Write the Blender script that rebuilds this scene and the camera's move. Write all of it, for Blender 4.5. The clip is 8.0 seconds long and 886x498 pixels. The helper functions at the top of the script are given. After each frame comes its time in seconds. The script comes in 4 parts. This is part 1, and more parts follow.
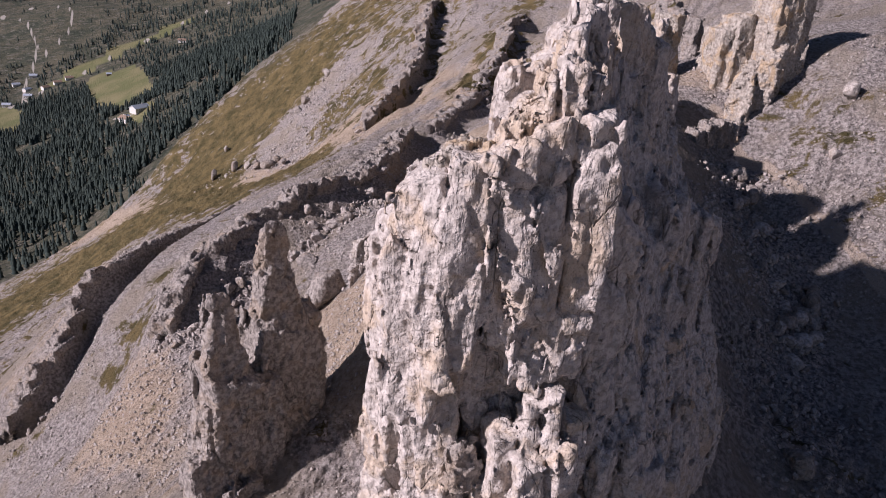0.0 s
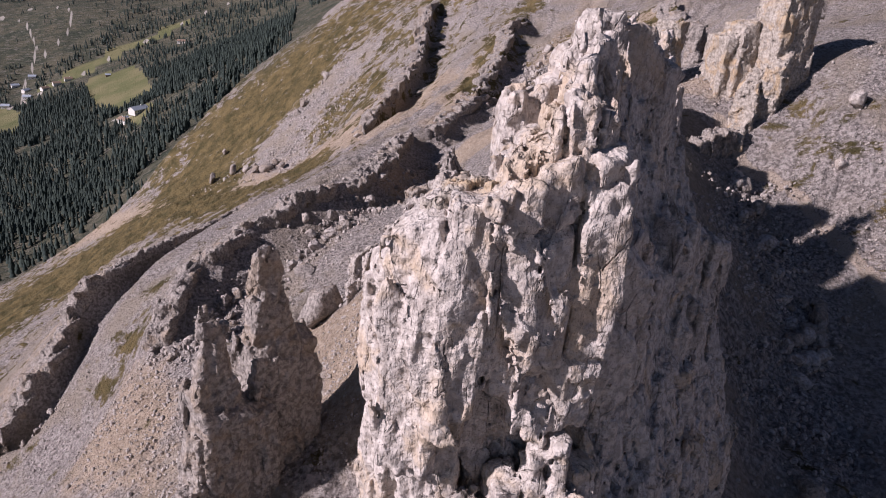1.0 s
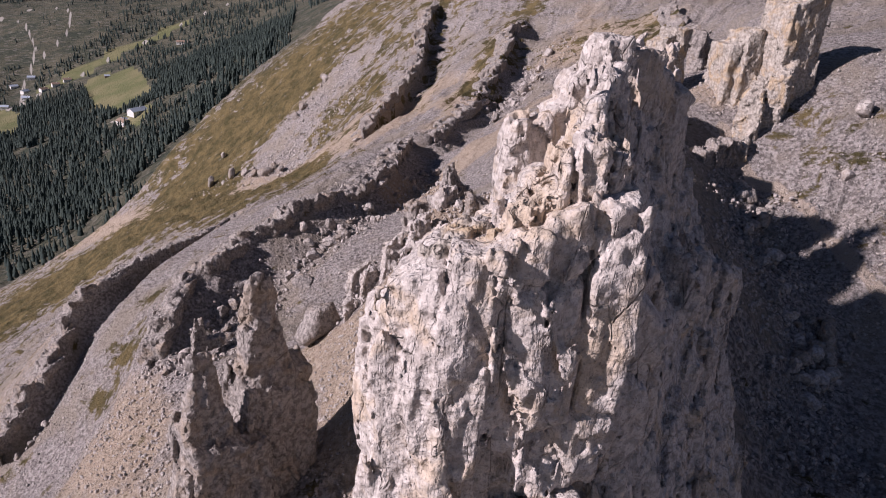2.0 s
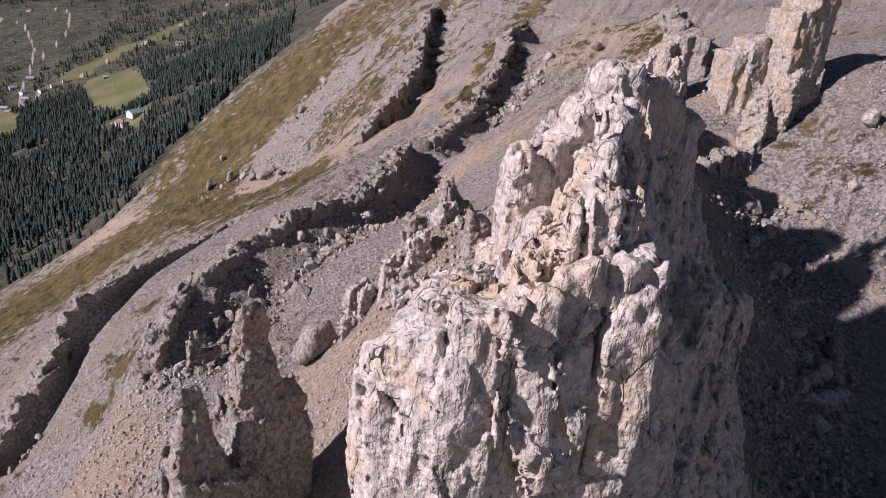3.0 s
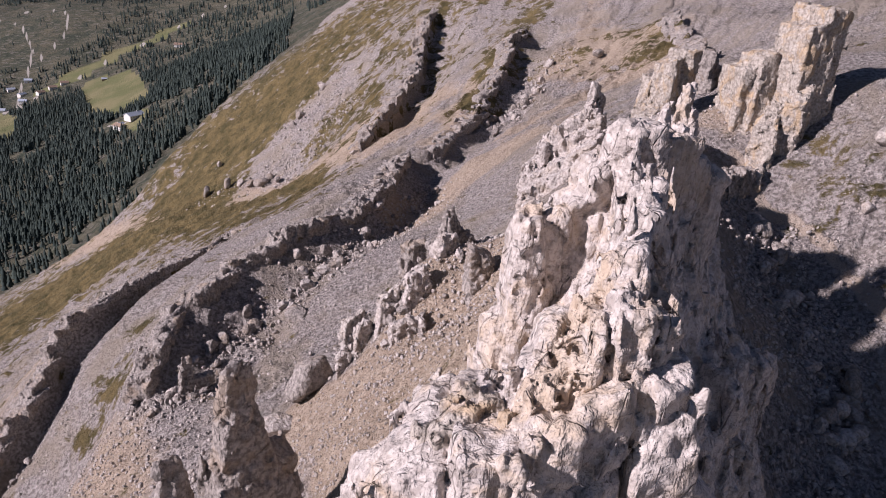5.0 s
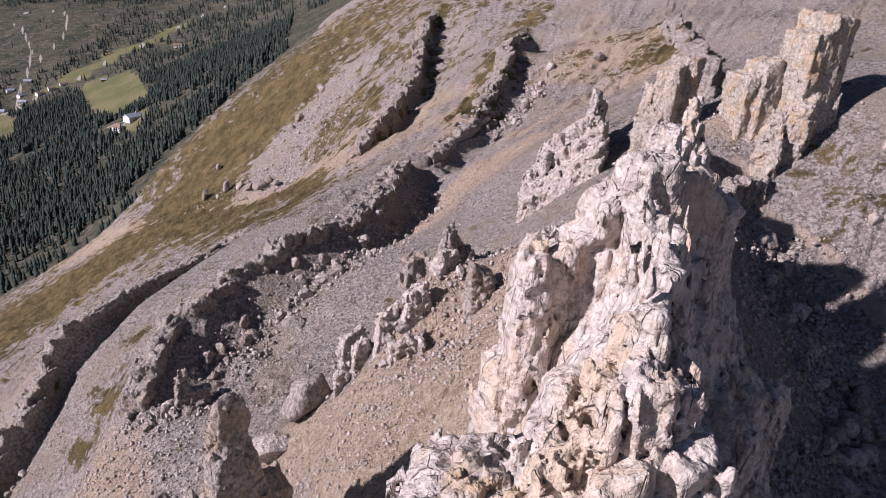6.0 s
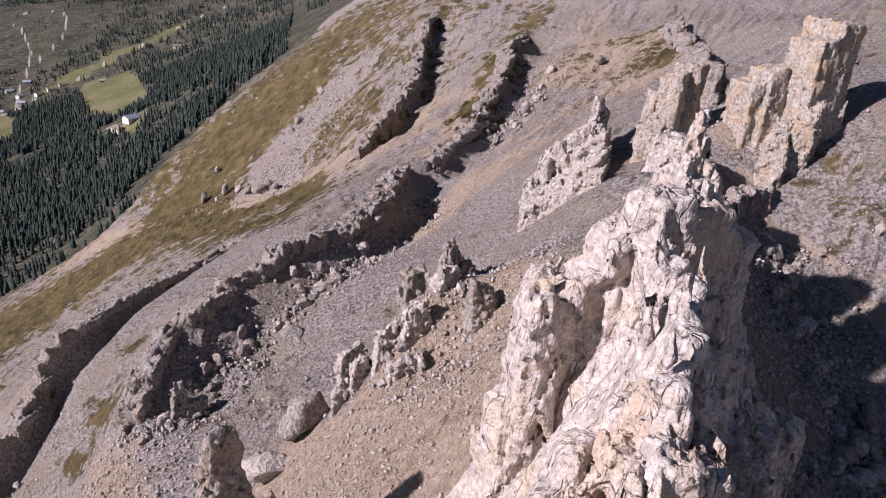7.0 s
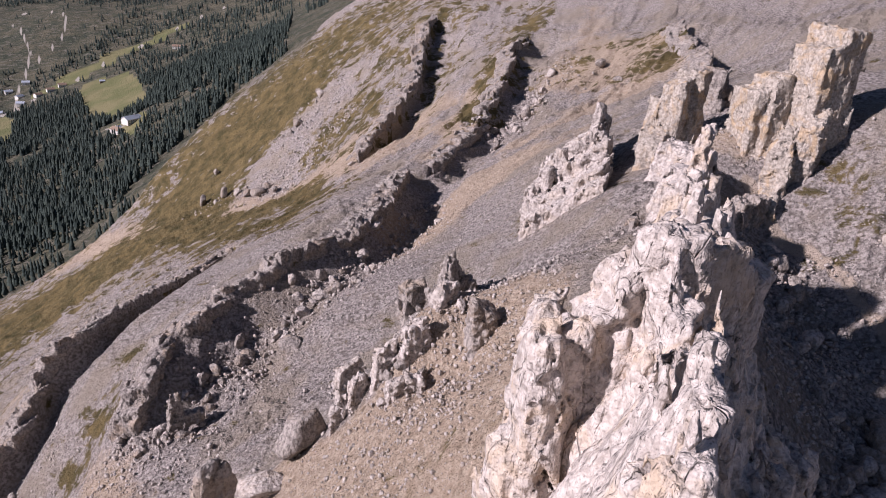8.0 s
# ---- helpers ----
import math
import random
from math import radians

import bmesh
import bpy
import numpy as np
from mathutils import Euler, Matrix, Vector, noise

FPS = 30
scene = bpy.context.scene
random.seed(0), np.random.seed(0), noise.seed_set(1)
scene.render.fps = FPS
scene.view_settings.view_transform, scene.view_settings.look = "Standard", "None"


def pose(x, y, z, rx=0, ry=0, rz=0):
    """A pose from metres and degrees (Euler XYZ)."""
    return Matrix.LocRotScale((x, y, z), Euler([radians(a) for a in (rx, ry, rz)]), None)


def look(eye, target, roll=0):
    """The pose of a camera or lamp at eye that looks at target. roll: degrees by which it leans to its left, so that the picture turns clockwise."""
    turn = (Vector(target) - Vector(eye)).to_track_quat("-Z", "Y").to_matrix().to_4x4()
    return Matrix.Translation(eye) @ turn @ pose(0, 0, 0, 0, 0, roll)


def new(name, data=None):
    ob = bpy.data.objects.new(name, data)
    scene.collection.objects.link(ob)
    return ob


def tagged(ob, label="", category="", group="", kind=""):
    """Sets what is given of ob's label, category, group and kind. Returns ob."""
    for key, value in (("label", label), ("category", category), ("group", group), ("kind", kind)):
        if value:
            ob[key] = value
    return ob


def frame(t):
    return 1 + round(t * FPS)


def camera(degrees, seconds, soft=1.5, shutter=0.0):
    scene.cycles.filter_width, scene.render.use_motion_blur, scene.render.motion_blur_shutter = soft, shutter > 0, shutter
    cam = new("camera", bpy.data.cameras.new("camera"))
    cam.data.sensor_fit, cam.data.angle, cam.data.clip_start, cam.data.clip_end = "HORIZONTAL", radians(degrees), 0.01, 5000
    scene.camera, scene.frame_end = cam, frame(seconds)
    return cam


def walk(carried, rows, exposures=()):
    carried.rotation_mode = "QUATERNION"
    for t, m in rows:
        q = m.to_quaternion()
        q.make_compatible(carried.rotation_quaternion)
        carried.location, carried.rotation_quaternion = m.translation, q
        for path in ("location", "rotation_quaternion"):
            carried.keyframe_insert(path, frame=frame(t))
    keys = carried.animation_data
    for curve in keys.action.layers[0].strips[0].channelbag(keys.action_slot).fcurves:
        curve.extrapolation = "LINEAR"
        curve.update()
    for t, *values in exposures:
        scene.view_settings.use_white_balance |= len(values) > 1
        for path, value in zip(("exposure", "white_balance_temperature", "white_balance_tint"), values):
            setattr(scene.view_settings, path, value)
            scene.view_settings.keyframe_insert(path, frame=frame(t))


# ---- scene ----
cam = camera(66.0, 8.0, soft=1.0)
METRES, EYE, TILT, LEAN, TURN = 20.0, 60.0, -24.0, -4.0, 0.0
ROWS = [
    (0.0, 0.0000, 0.0000, 0.0000, -0.000, 0.000, 0.000),
    (0.5, 0.0009, 0.0575, 0.0584, -0.011, 0.000, 0.020),
    (1.0, 0.0020, 0.1161, 0.1175, -0.021, 0.006, 0.020),
    (1.5, 0.0026, 0.1747, 0.1776, -0.027, 0.006, 0.040),
    (3.0, 0.0042, 0.3492, 0.3592, -0.065, 0.006, 0.080),
    (3.5, 0.0042, 0.4049, 0.4181, -0.075, 0.011, 0.100),
    (4.0, 0.0042, 0.4596, 0.4758, -0.081, 0.011, 0.120),
    (4.5, 0.0043, 0.5110, 0.5282, -0.092, 0.011, 0.140),
    (6.0, 0.0034, 0.6666, 0.6897, -0.108, -0.000, 0.200),
    (6.5, 0.0024, 0.7162, 0.7409, -0.113, -0.006, 0.200),
    (7.0, 0.0017, 0.7641, 0.7910, -0.124, -0.006, 0.210),
    (7.5, 0.0013, 0.8110, 0.8396, -0.130, -0.006, 0.220),
    (8.0, 0.0004, 0.8568, 0.8868, -0.140, -0.011, 0.220),
]
walk(cam, [(t, pose(0, 0, EYE, TILT, LEAN, TURN) @ pose(METRES * x, METRES * y, METRES * z, 90 + pitch, roll, yaw)) for t, x, y, z, yaw, pitch, roll in ROWS],
     exposures=[(0.0, 0.30, 5980, 27), (8.0, 0.45, 5980, 27)])

# ---- world and sun ----
SUN_FROM = Vector((-0.80, -0.34, 0.49)).normalized()      # towards the sun
world = bpy.data.worlds.new("sky")
scene.world = world
world.use_nodes = True
wn = world.node_tree.nodes
sky = wn.new("ShaderNodeTexSky")
sky.sky_type = "NISHITA"
sky.sun_disc = False
sky.sun_elevation = math.asin(SUN_FROM.z)
sky.sun_rotation = math.atan2(SUN_FROM.x, SUN_FROM.y)
sky.altitude = 2300
wn["Background"].inputs["Strength"].default_value = 0.039
world.node_tree.links.new(sky.outputs[0], wn["Background"].inputs[0])
sun_data = bpy.data.lights.new("sun", "SUN")
sun_data.energy = 4.8
sun_data.angle = radians(1.5)
sun_data.color = (1.0, 0.93, 0.85)
sun = new("sun", sun_data)
sun.matrix_world = look((-80, -30, 120), Vector((-80, -30, 120)) - SUN_FROM)

# ---- noise on arrays ----
F = np.float32


def scramble(*cells, salt=0):
    """A whole number of 32 bits for each lattice cell."""
    h = np.full(1, (salt * 2654435761 + 97) & 0xFFFFFFFF, np.uint32)
    for k, c in enumerate(cells):
        h = h ^ (c.astype(np.int32).view(np.uint32) * np.uint32((0x9E3779B1, 0x85EBCA77, 0xC2B2AE3D)[k]))
        h *= np.uint32(0x2C1B3C6D)
        h ^= h >> np.uint32(13)
    h *= np.uint32(0x297A2D39)
    h ^= h >> np.uint32(16)
    return h


def hashed(*cells, salt=0):
    """A number from 0 to 1 for each lattice cell."""
    return (scramble(*cells, salt=salt) & np.uint32(0xFFFFFF)).astype(F) * F(1 / 16777215)


def value_noise(*p, salt=0):
    """Smooth noise from -1 to 1 in two or three dimensions."""
    p = [np.asarray(c, F) for c in p]
    base = [np.floor(c) for c in p]
    w = [c - b for c, b in zip(p, base)]
    w = [(c * c * c * (c * (c * 6 - 15) + 10)).astype(F) for c in w]
    total = np.zeros(p[0].shape, F)
    for corner in range(2 ** len(p)):
        bits = [(corner >> k) & 1 for k in range(len(p))]
        weight = F(1)
        for k, bit in enumerate(bits):
            weight = weight * (w[k] if bit else 1 - w[k])
        total += weight * hashed(*[b + F(bit) for b, bit in zip(base, bits)], salt=salt)
    return total * 2 - 1


def fbm(*p, octaves=4, gain=0.5, salt=0, ridged=False):
    total, amp, norm = 0, 1.0, 0.0
    for o in range(octaves):
        n = value_noise(*[c * (2.03 ** o) + 17.3 * o for c in p], salt=salt + o)
        total = total + amp * (1 - 2 * np.abs(n) if ridged else n)
        norm += amp
        amp *= gain
    return total / norm


def cells3(x, y, z, salt=0):
    """Cellular noise: nearest distance, second distance, the nearest cell's own number, and a plane tilted at random in each cell."""
    bx, by, bz = np.floor(x), np.floor(y), np.floor(z)
    d1, d2, own = np.full(x.shape, 9, F), np.full(x.shape, 9, F), np.zeros(x.shape, np.uint32)
    to = [np.zeros(x.shape, F) for _ in range(3)]
    ten, share = np.uint32(1023), F(1 / 1023)
    for i in (-1, 0, 1):
        for j in (-1, 0, 1):
            for k in (-1, 0, 1):
                cx, cy, cz = bx + F(i), by + F(j), bz + F(k)
                h = scramble(cx, cy, cz, salt=salt)
                cx += (h & ten) * share - x
                cy += ((h >> np.uint32(10)) & ten) * share - y
                cz += ((h >> np.uint32(20)) & ten) * share - z
                d = cx * cx + cy * cy + cz * cz
                near = d < d1
                d2 = np.where(near, d1, np.minimum(d2, d))
                own = np.where(near, h, own)
                to = [np.where(near, c, q) for c, q in zip((cx, cy, cz), to)]
                d1 = np.minimum(d, d1)
    tilt = np.zeros(x.shape, F)
    for c, k in zip(to, (0x85EBCA77, 0xC2B2AE3D, 0x27D4EB2F)):
        tilt += c * (((own * np.uint32(k)) >> np.uint32(8)).astype(F) * F(2 / 16777215) - 1)
    own = ((own * np.uint32(0x9E3779B1)) >> np.uint32(8)).astype(F) * F(1 / 16777215)
    return np.sqrt(d1), np.sqrt(d2), own, tilt


def smooth(a, b, v):
    t = np.clip((v - a) / (b - a), 0, 1)
    return t * t * (3 - 2 * t)


def mesh_from(name, verts, faces, material, shade=True):
    """A mesh from arrays of places and of faces that all have the same number of corners."""
    me = bpy.data.meshes.new(name)
    faces = np.asarray(faces, np.int32)
    me.vertices.add(len(verts))
    me.vertices.foreach_set("co", np.asarray(verts, F).ravel())
    me.loops.add(faces.size)
    me.loops.foreach_set("vertex_index", faces.ravel())
    me.polygons.add(len(faces))
    me.polygons.foreach_set("loop_start", np.arange(0, faces.size, faces.shape[1], dtype=np.int32))
    if shade:
        me.polygons.foreach_set("use_smooth", np.ones(len(faces), bool))
    me.update(calc_edges=True)
    if material:
        me.materials.append(material)
    return me


def along(line, gap):
    """Places at even gaps along a polyline, with the bearing there."""
    line = np.array(line, float)
    seg = np.diff(line, axis=0)
    length = np.hypot(seg[:, 0], seg[:, 1])
    at = np.concatenate([[0], np.cumsum(length)])
    out = []
    for s in np.arange(gap / 2, at[-1], gap):
        k = min(np.searchsorted(at, s) - 1, len(seg) - 1)
        p = line[k] + seg[k] * (s - at[k]) / length[k]
        out.append((*p, math.atan2(seg[k][1], seg[k][0])))
    return out


def beside(line, off, rise=0.0):
    """A polyline moved to its right-hand side by off metres and up by rise."""
    out = []
    for k, (x, y, z) in enumerate(line):
        a, b = line[max(k - 1, 0)], line[min(k + 1, len(line) - 1)]
        l = math.hypot(b[0] - a[0], b[1] - a[1])
        out.append((x + off * (b[1] - a[1]) / l, y - off * (b[0] - a[0]) / l, z + rise))
    return out

# ---- materials ----
def material(name):
    m = bpy.data.materials.new(name)
    m.use_nodes = True
    t = m.node_tree
    return m, t, t.nodes["Principled BSDF"]


class Net:
    """Short ways to wire shader nodes."""

    def __init__(self, tree):
        self.t = tree

    def node(self, kind, **values):
        n = self.t.nodes.new(kind)
        for k, v in values.items():
            setattr(n, k, v)
        return n

    def wire(self, a, b):
        self.t.links.new(a, b)

    def coords(self, scale=(1, 1, 1), turn=0.0):
        g = self.node("ShaderNodeNewGeometry")
        m = self.node("ShaderNodeMapping")
        m.inputs["Scale"].default_value = scale
        m.inputs["Rotation"].default_value = (0, 0, turn)
        self.wire(g.outputs["Position"], m.inputs["Vector"])
        return m.outputs[0]

    def noise(self, vec, scale, detail=6.0, rough=0.6, warp=0.0):
        n = self.node("ShaderNodeTexNoise")
        n.inputs["Scale"].default_value, n.inputs["Detail"].default_value = scale, detail
        n.inputs["Roughness"].default_value, n.inputs["Distortion"].default_value = rough, warp
        self.wire(vec, n.inputs["Vector"])
        return n.outputs["Fac"]

    def voronoi(self, vec, scale, feature="F1", out="Distance"):
        n = self.node("ShaderNodeTexVoronoi", feature=feature)
        n.inputs["Scale"].default_value = scale
        self.wire(vec, n.inputs["Vector"])
        return n.outputs[out]

    def ramp(self, v, lo, hi, a=0.0, b=1.0):
        n = self.node("ShaderNodeMapRange", interpolation_type="SMOOTHSTEP")
        for k, x in (("From Min", lo), ("From Max", hi), ("To Min", a), ("To Max", b)):
            n.inputs[k].default_value = x
        self.wire(v, n.inputs["Value"])
        return n.outputs[0]

    def maths(self, op, a, b):
        n = self.node("ShaderNodeMath", operation=op)
        for k, v in enumerate((a, b)):
            if isinstance(v, (int, float)):
                n.inputs[k].default_value = v
            else:
                self.wire(v, n.inputs[k])
        return n.outputs[0]

    def mix(self, fac, a, b, blend="MIX"):
        n = self.node("ShaderNodeMix", data_type="RGBA", blend_type=blend)
        for k, v in ((0, fac), (6, a), (7, b)):
            if isinstance(v, (int, float)):
                n.inputs[k].default_value = v
            elif isinstance(v, tuple):
                n.inputs[k].default_value = (*v, 1)
            else:
                self.wire(v, n.inputs[k])
        return n.outputs[2]

    def attribute(self, name):
        return self.node("ShaderNodeAttribute", attribute_name=name).outputs["Fac"]

    def bump(self, height, strength, distance, normal=None):
        n = self.node("ShaderNodeBump")
        n.inputs["Strength"].default_value, n.inputs["Distance"].default_value = strength, distance
        self.wire(height, n.inputs["Height"])
        if normal is not None:
            self.wire(normal, n.inputs["Normal"])
        return n.outputs[0]


def rock_material(name, light, dark, ochre, ochre_amount):
    """Weathered dolomite: pale faces, ochre stains, grey-black streaks down the wall, joints, pits and coarse grain."""
    m, t, shader = material(name)
    n = Net(t)
    p, tall = n.coords(), n.coords((1, 1, 0.22))
    shake = n.node("ShaderNodeVectorMath", operation="MULTIPLY_ADD")
    wobble = n.node("ShaderNodeTexNoise")
    wobble.inputs["Scale"].default_value, wobble.inputs["Detail"].default_value = 1.3, 3
    n.wire(p, wobble.inputs["Vector"])
    n.wire(wobble.outputs["Color"], shake.inputs[0])
    shake.inputs[1].default_value = (0.16, 0.16, 0.22)
    n.wire(p, shake.inputs[2])

    def joints(scale, squash, wide):
        v = n.node("ShaderNodeMapping")
        v.inputs["Scale"].default_value = (scale, scale, scale * squash)
        v.inputs["Rotation"].default_value = (0.08, -0.06, 0.5)
        n.wire(shake.outputs[0], v.inputs["Vector"])
        return n.ramp(n.voronoi(v.outputs[0], 1.0, feature="DISTANCE_TO_EDGE"), 0.0, wide, 1.0, 0.0)

    tone = n.noise(p, 0.20, 6, 0.65, 0.8)
    grain = n.noise(p, 1.9, 5, 0.62)
    speck = n.noise(p, 6.0, 3, 0.60)
    streak = n.noise(tall, 1.1, 6, 0.64, 0.6)
    large = n.maths("MULTIPLY", joints(0.55, 0.35, 0.024), n.ramp(n.noise(p, 0.45, 3, 0.6), 0.47, 0.60))
    fine = n.maths("MULTIPLY", joints(1.7, 0.45, 0.075), n.ramp(n.noise(p, 0.9, 4, 0.6), 0.52, 0.66))
    col = n.mix(n.ramp(grain, 0.38, 0.60), dark, light)
    col = n.mix(n.ramp(tone, 0.48, 0.64, 0.0, ochre_amount), col, ochre)
    col = n.mix(n.ramp(streak, 0.55, 0.68, 0.0, 0.42), col, tuple(0.42 * c for c in dark))
    col = n.mix(n.ramp(speck, 0.56, 0.70, 0.0, 0.55), col, tuple(0.35 * c for c in dark))
    col = n.mix(n.maths("MULTIPLY", fine, 0.22), col, tuple(0.30 * c for c in dark))
    col = n.mix(n.maths("MULTIPLY", large, 0.3), col, tuple(0.16 * c for c in dark))
    n.wire(col, shader.inputs["Base Color"])
    shader.inputs["Roughness"].default_value = 0.92
    shader.inputs["Specular IOR Level"].default_value = 0.15
    chips = n.voronoi(shake.outputs[0], 1.5)
    b = n.bump(n.noise(tall, 1.0, 4, 0.55, 0.4), 1.0, 0.55)
    b = n.bump(chips, 0.8, 0.2, b)
    b = n.bump(n.noise(p, 2.4, 4, 0.58), 1.0, 0.24, b)
    b = n.bump(speck, 0.8, 0.07, b)
    b = n.bump(n.maths("SUBTRACT", 1.0, fine), 0.5, 0.10, b)
    b = n.bump(n.maths("SUBTRACT", 1.0, large), 0.8, 0.2, b)
    n.wire(b, shader.inputs["Normal"])
    return m


PALE_ROCK = rock_material("pale_dolomite", (0.60, 0.535, 0.49), (0.40, 0.35, 0.315), (0.55, 0.415, 0.28), 0.6)
SCREE_STONE = rock_material("pale_grey_stone", (0.55, 0.49, 0.45), (0.34, 0.30, 0.27), (0.43, 0.34, 0.25), 0.3)
OCHRE_ROCK = rock_material("ochre_dolomite", (0.50, 0.44, 0.38), (0.30, 0.26, 0.22), (0.47, 0.335, 0.20), 0.75)
GREY_ROCK = rock_material("grey_dolomite", (0.38, 0.337, 0.305), (0.20, 0.175, 0.157), (0.34, 0.25, 0.165), 0.45)

# ---- the ground: ridge lines, feet and gullies, then a smooth sheet through them ----
STEP_GULLY = [(-56, 134, -13), (-54, 150, -11.5), (-44, 165, -8), (-35, 173, -3), (-21, 190, -2), (-13, 218, -2), (-8, 246, -2)]
STEP_UPPER = [(2, 256, -1.5), (10, 272, 2.5), (18, 288, 6), (25, 310, 11.5), (32, 335, 18.5), (37, 366, 26), (46, 384, 30)]
STEP_DITCH = [(-105, 147, -61), (-99, 161, -50), (-97, 173, -39), (-91, 180, -30), (-80, 203, -30), (-70, 228, -31)]
STEP_CHUTE = [(-32, 334, -21), (-24, 355, -13), (-17, 378, -6), (-11, 400, 2), (-8, 425, 13), (-3, 455, 29)]
STEP_BENCH = [(91, 258, 39), (95, 272, 40), (98, 290, 41), (100, 306, 42), (101, 325, 45)]
LINES = dict(
    right_gully=[(38, 25, 2), (45, 62, 8), (53, 82, 7), (61, 95, 10), (66, 118, 15), (67, 139, 23)],
    foot_of_wall=[(20, 24, 5), (27, 42, 8), (37, 60, 10), (41, 75, 12), (50, 97, 18), (56, 117, 19), (63, 137, 22)],
    right_slope=[(70, 94, 8.5), (75, 115, 17), (78, 131, 25), (84, 139, 36), (92, 150, 45)],
    right_rim=[(105, 85, 18), (108, 130, 38), (112, 202, 50), (139, 252, 57), (146, 318, 51), (128, 325, 47)],
    towers_foot=[(62, 160, 38), (67, 152, 33), (58, 168, 35), (50, 175, 34), (42, 172, 26)],
    upper_bowl=[(99, 304, 39), (94, 262, 36), (86, 311, 33), (72, 324, 24), (74, 282, 23), (45, 250, 17), (52, 215, 25)],
    saddle=[(31, 204, 19), (25, 221, 9), (24, 172, 15), (14, 179, 5), (24, 131, 22), (18, 122, 22), (36, 145, 30)],
    spine=[(30, 100, 40), (40, 130, 36), (22, 78, 42)],
    left_of_spine=[(2, 66, 26), (3, 74, 29), (7, 74, 33), (-2, 74, 23), (-7, 71, 18), (-3, 83, 21), (7, 63, 34)],
    shelf=[(5, 88, 25), (1, 89, 23), (10, 91, 31), (18, 113, 25), (4, 100, 29.5), (9, 102, 29), (1, 96, 29), (-4, 95, 24), (-2, 111, 19), (3, 106, 25)],
    rib=[(-7, 94, 17), (-11, 92, 11)],
    boulder_shelf=[(-14, 92, 8), (-18, 95, 4), (-12, 104, 3), (-8, 112, 6), (6, 113, 23), (-4, 128, 0), (8, 140, 6)],
    slot=[(-10, 58, 11), (-6, 56, 10), (-9, 72, 13), (-8, 46, 8)],
    front_cone=[(5, 27, 16), (0, 33, 17), (10, 31, 15), (-5, 36, 13), (15, 36, 13)],
    pinnacle_foot=[(-16, 56, 8), (-24, 53, 6), (-22, 70, 4), (-24, 82, -6)],
    gully=[(-37, 130, -17), (-32, 146, -16), (-28, 152, -12), (-19, 150, -9), (-13, 156, -6), (-5, 200, -6), (4, 222, -8),
           (12, 250, -2), (23, 277, 2), (33, 290, 7), (48, 325, 14), (57, 375, 24)],
    bench=[(-71, 148, -32), (-78, 145, -39), (-70, 134, -38), (-76, 126, -49), (-64, 165, -22), (-55, 185, -17)],
    apron=[(-40, 90, -23), (-48, 95, -26), (-55, 113, -26), (-62, 100, -36), (-70, 80, -46), (-104, 120, -72)],
    lower_meadow=[(-143, 206, -88), (-168, 271, -103), (-186, 293, -124), (-146, 342, -97), (-159, 409, -101), (-142, 434, -95)],
    meadow=[(-95, 394, -69), (-74, 387, -61), (-47, 300, -35), (-35, 322, -28), (-30, 338, -21), (-84, 450, -42), (-18, 363, -16)],
    meadow_rim=[(-143, 470, -85), (-190, 503, -112), (-119, 528, -46), (-78, 490, -23), (-43, 444, -12), (-29, 473, 15)],
    upper_gullies=[(-10, 400, 2), (-2, 392, -2), (2, 444, 28), (17, 337, 6), (16, 422, 14), (36, 366, 25), (62, 386, 30)],
    rim=[(-95, 688, 3), (-112, 660, -12), (-135, 620, -32), (-158, 590, -50), (-179, 560, -73), (-203, 530, -100), (-215, 510, -125), (-245, 515, -150)],
    behind_rim=[(-125, 740, -45), (-150, 705, -65), (-172, 665, -85), (-196, 636, -105), (-215, 604, -125), (-240, 574, -150), (-262, 556, -172), (-150, 900, -62)],
    forest_edge=[(-403, 690, -250), (-397, 653, -262), (-294, 672, -186), (-323, 834, -177), (-452, 704, -267)],
    forest=[(-409, 951, -192), (-423, 985, -192), (-460, 861, -250), (-747, 1255, -305), (-302, 1258, -101), (-560, 1000, -268)],
    valley=[(-594, 1667, -191), (-710, 1515, -248), (-953, 1604, -311), (-961, 1714, -255), (-1020, 2005, -182), (-1300, 1500, -330)],
    far_side=[(-600, 2600, -80), (-1600, 2600, -150), (-900, 3800, 260), (-2400, 3200, 200), (600, 3600, 500), (-200, 1900, 0)],
    all_round=[(60, 470, 55), (150, 420, 75), (130, 900, 170), (500, 700, 230), (320, 200, 130), (260, 0, 60), (0, -120, -5),
               (-150, -60, -90), (-450, 150, -240), (-1200, 400, -380), (-800, -700, -380), (700, -700, 60)],
)
STEPS = [(STEP_GULLY, 6.5, 26.0, 11.0), (STEP_UPPER, 6.0, 26.0, 9.0), (STEP_DITCH, 10.0, 18.0, 4.0), (STEP_CHUTE, 10.0, 28.0, 5.0), (STEP_BENCH, 9.0, 28.0, 6.0)]
for k, (line, _drop, _run, _face) in enumerate(STEPS):
    LINES["step_%d" % k] = [p[:3] for p in along(line, 14)]
KNOTS = np.array([p for line in LINES.values() for p in line], np.float64)
SOFT = 1.0


def kernel(dx, dy):
    return np.sqrt(dx * dx + dy * dy + SOFT)


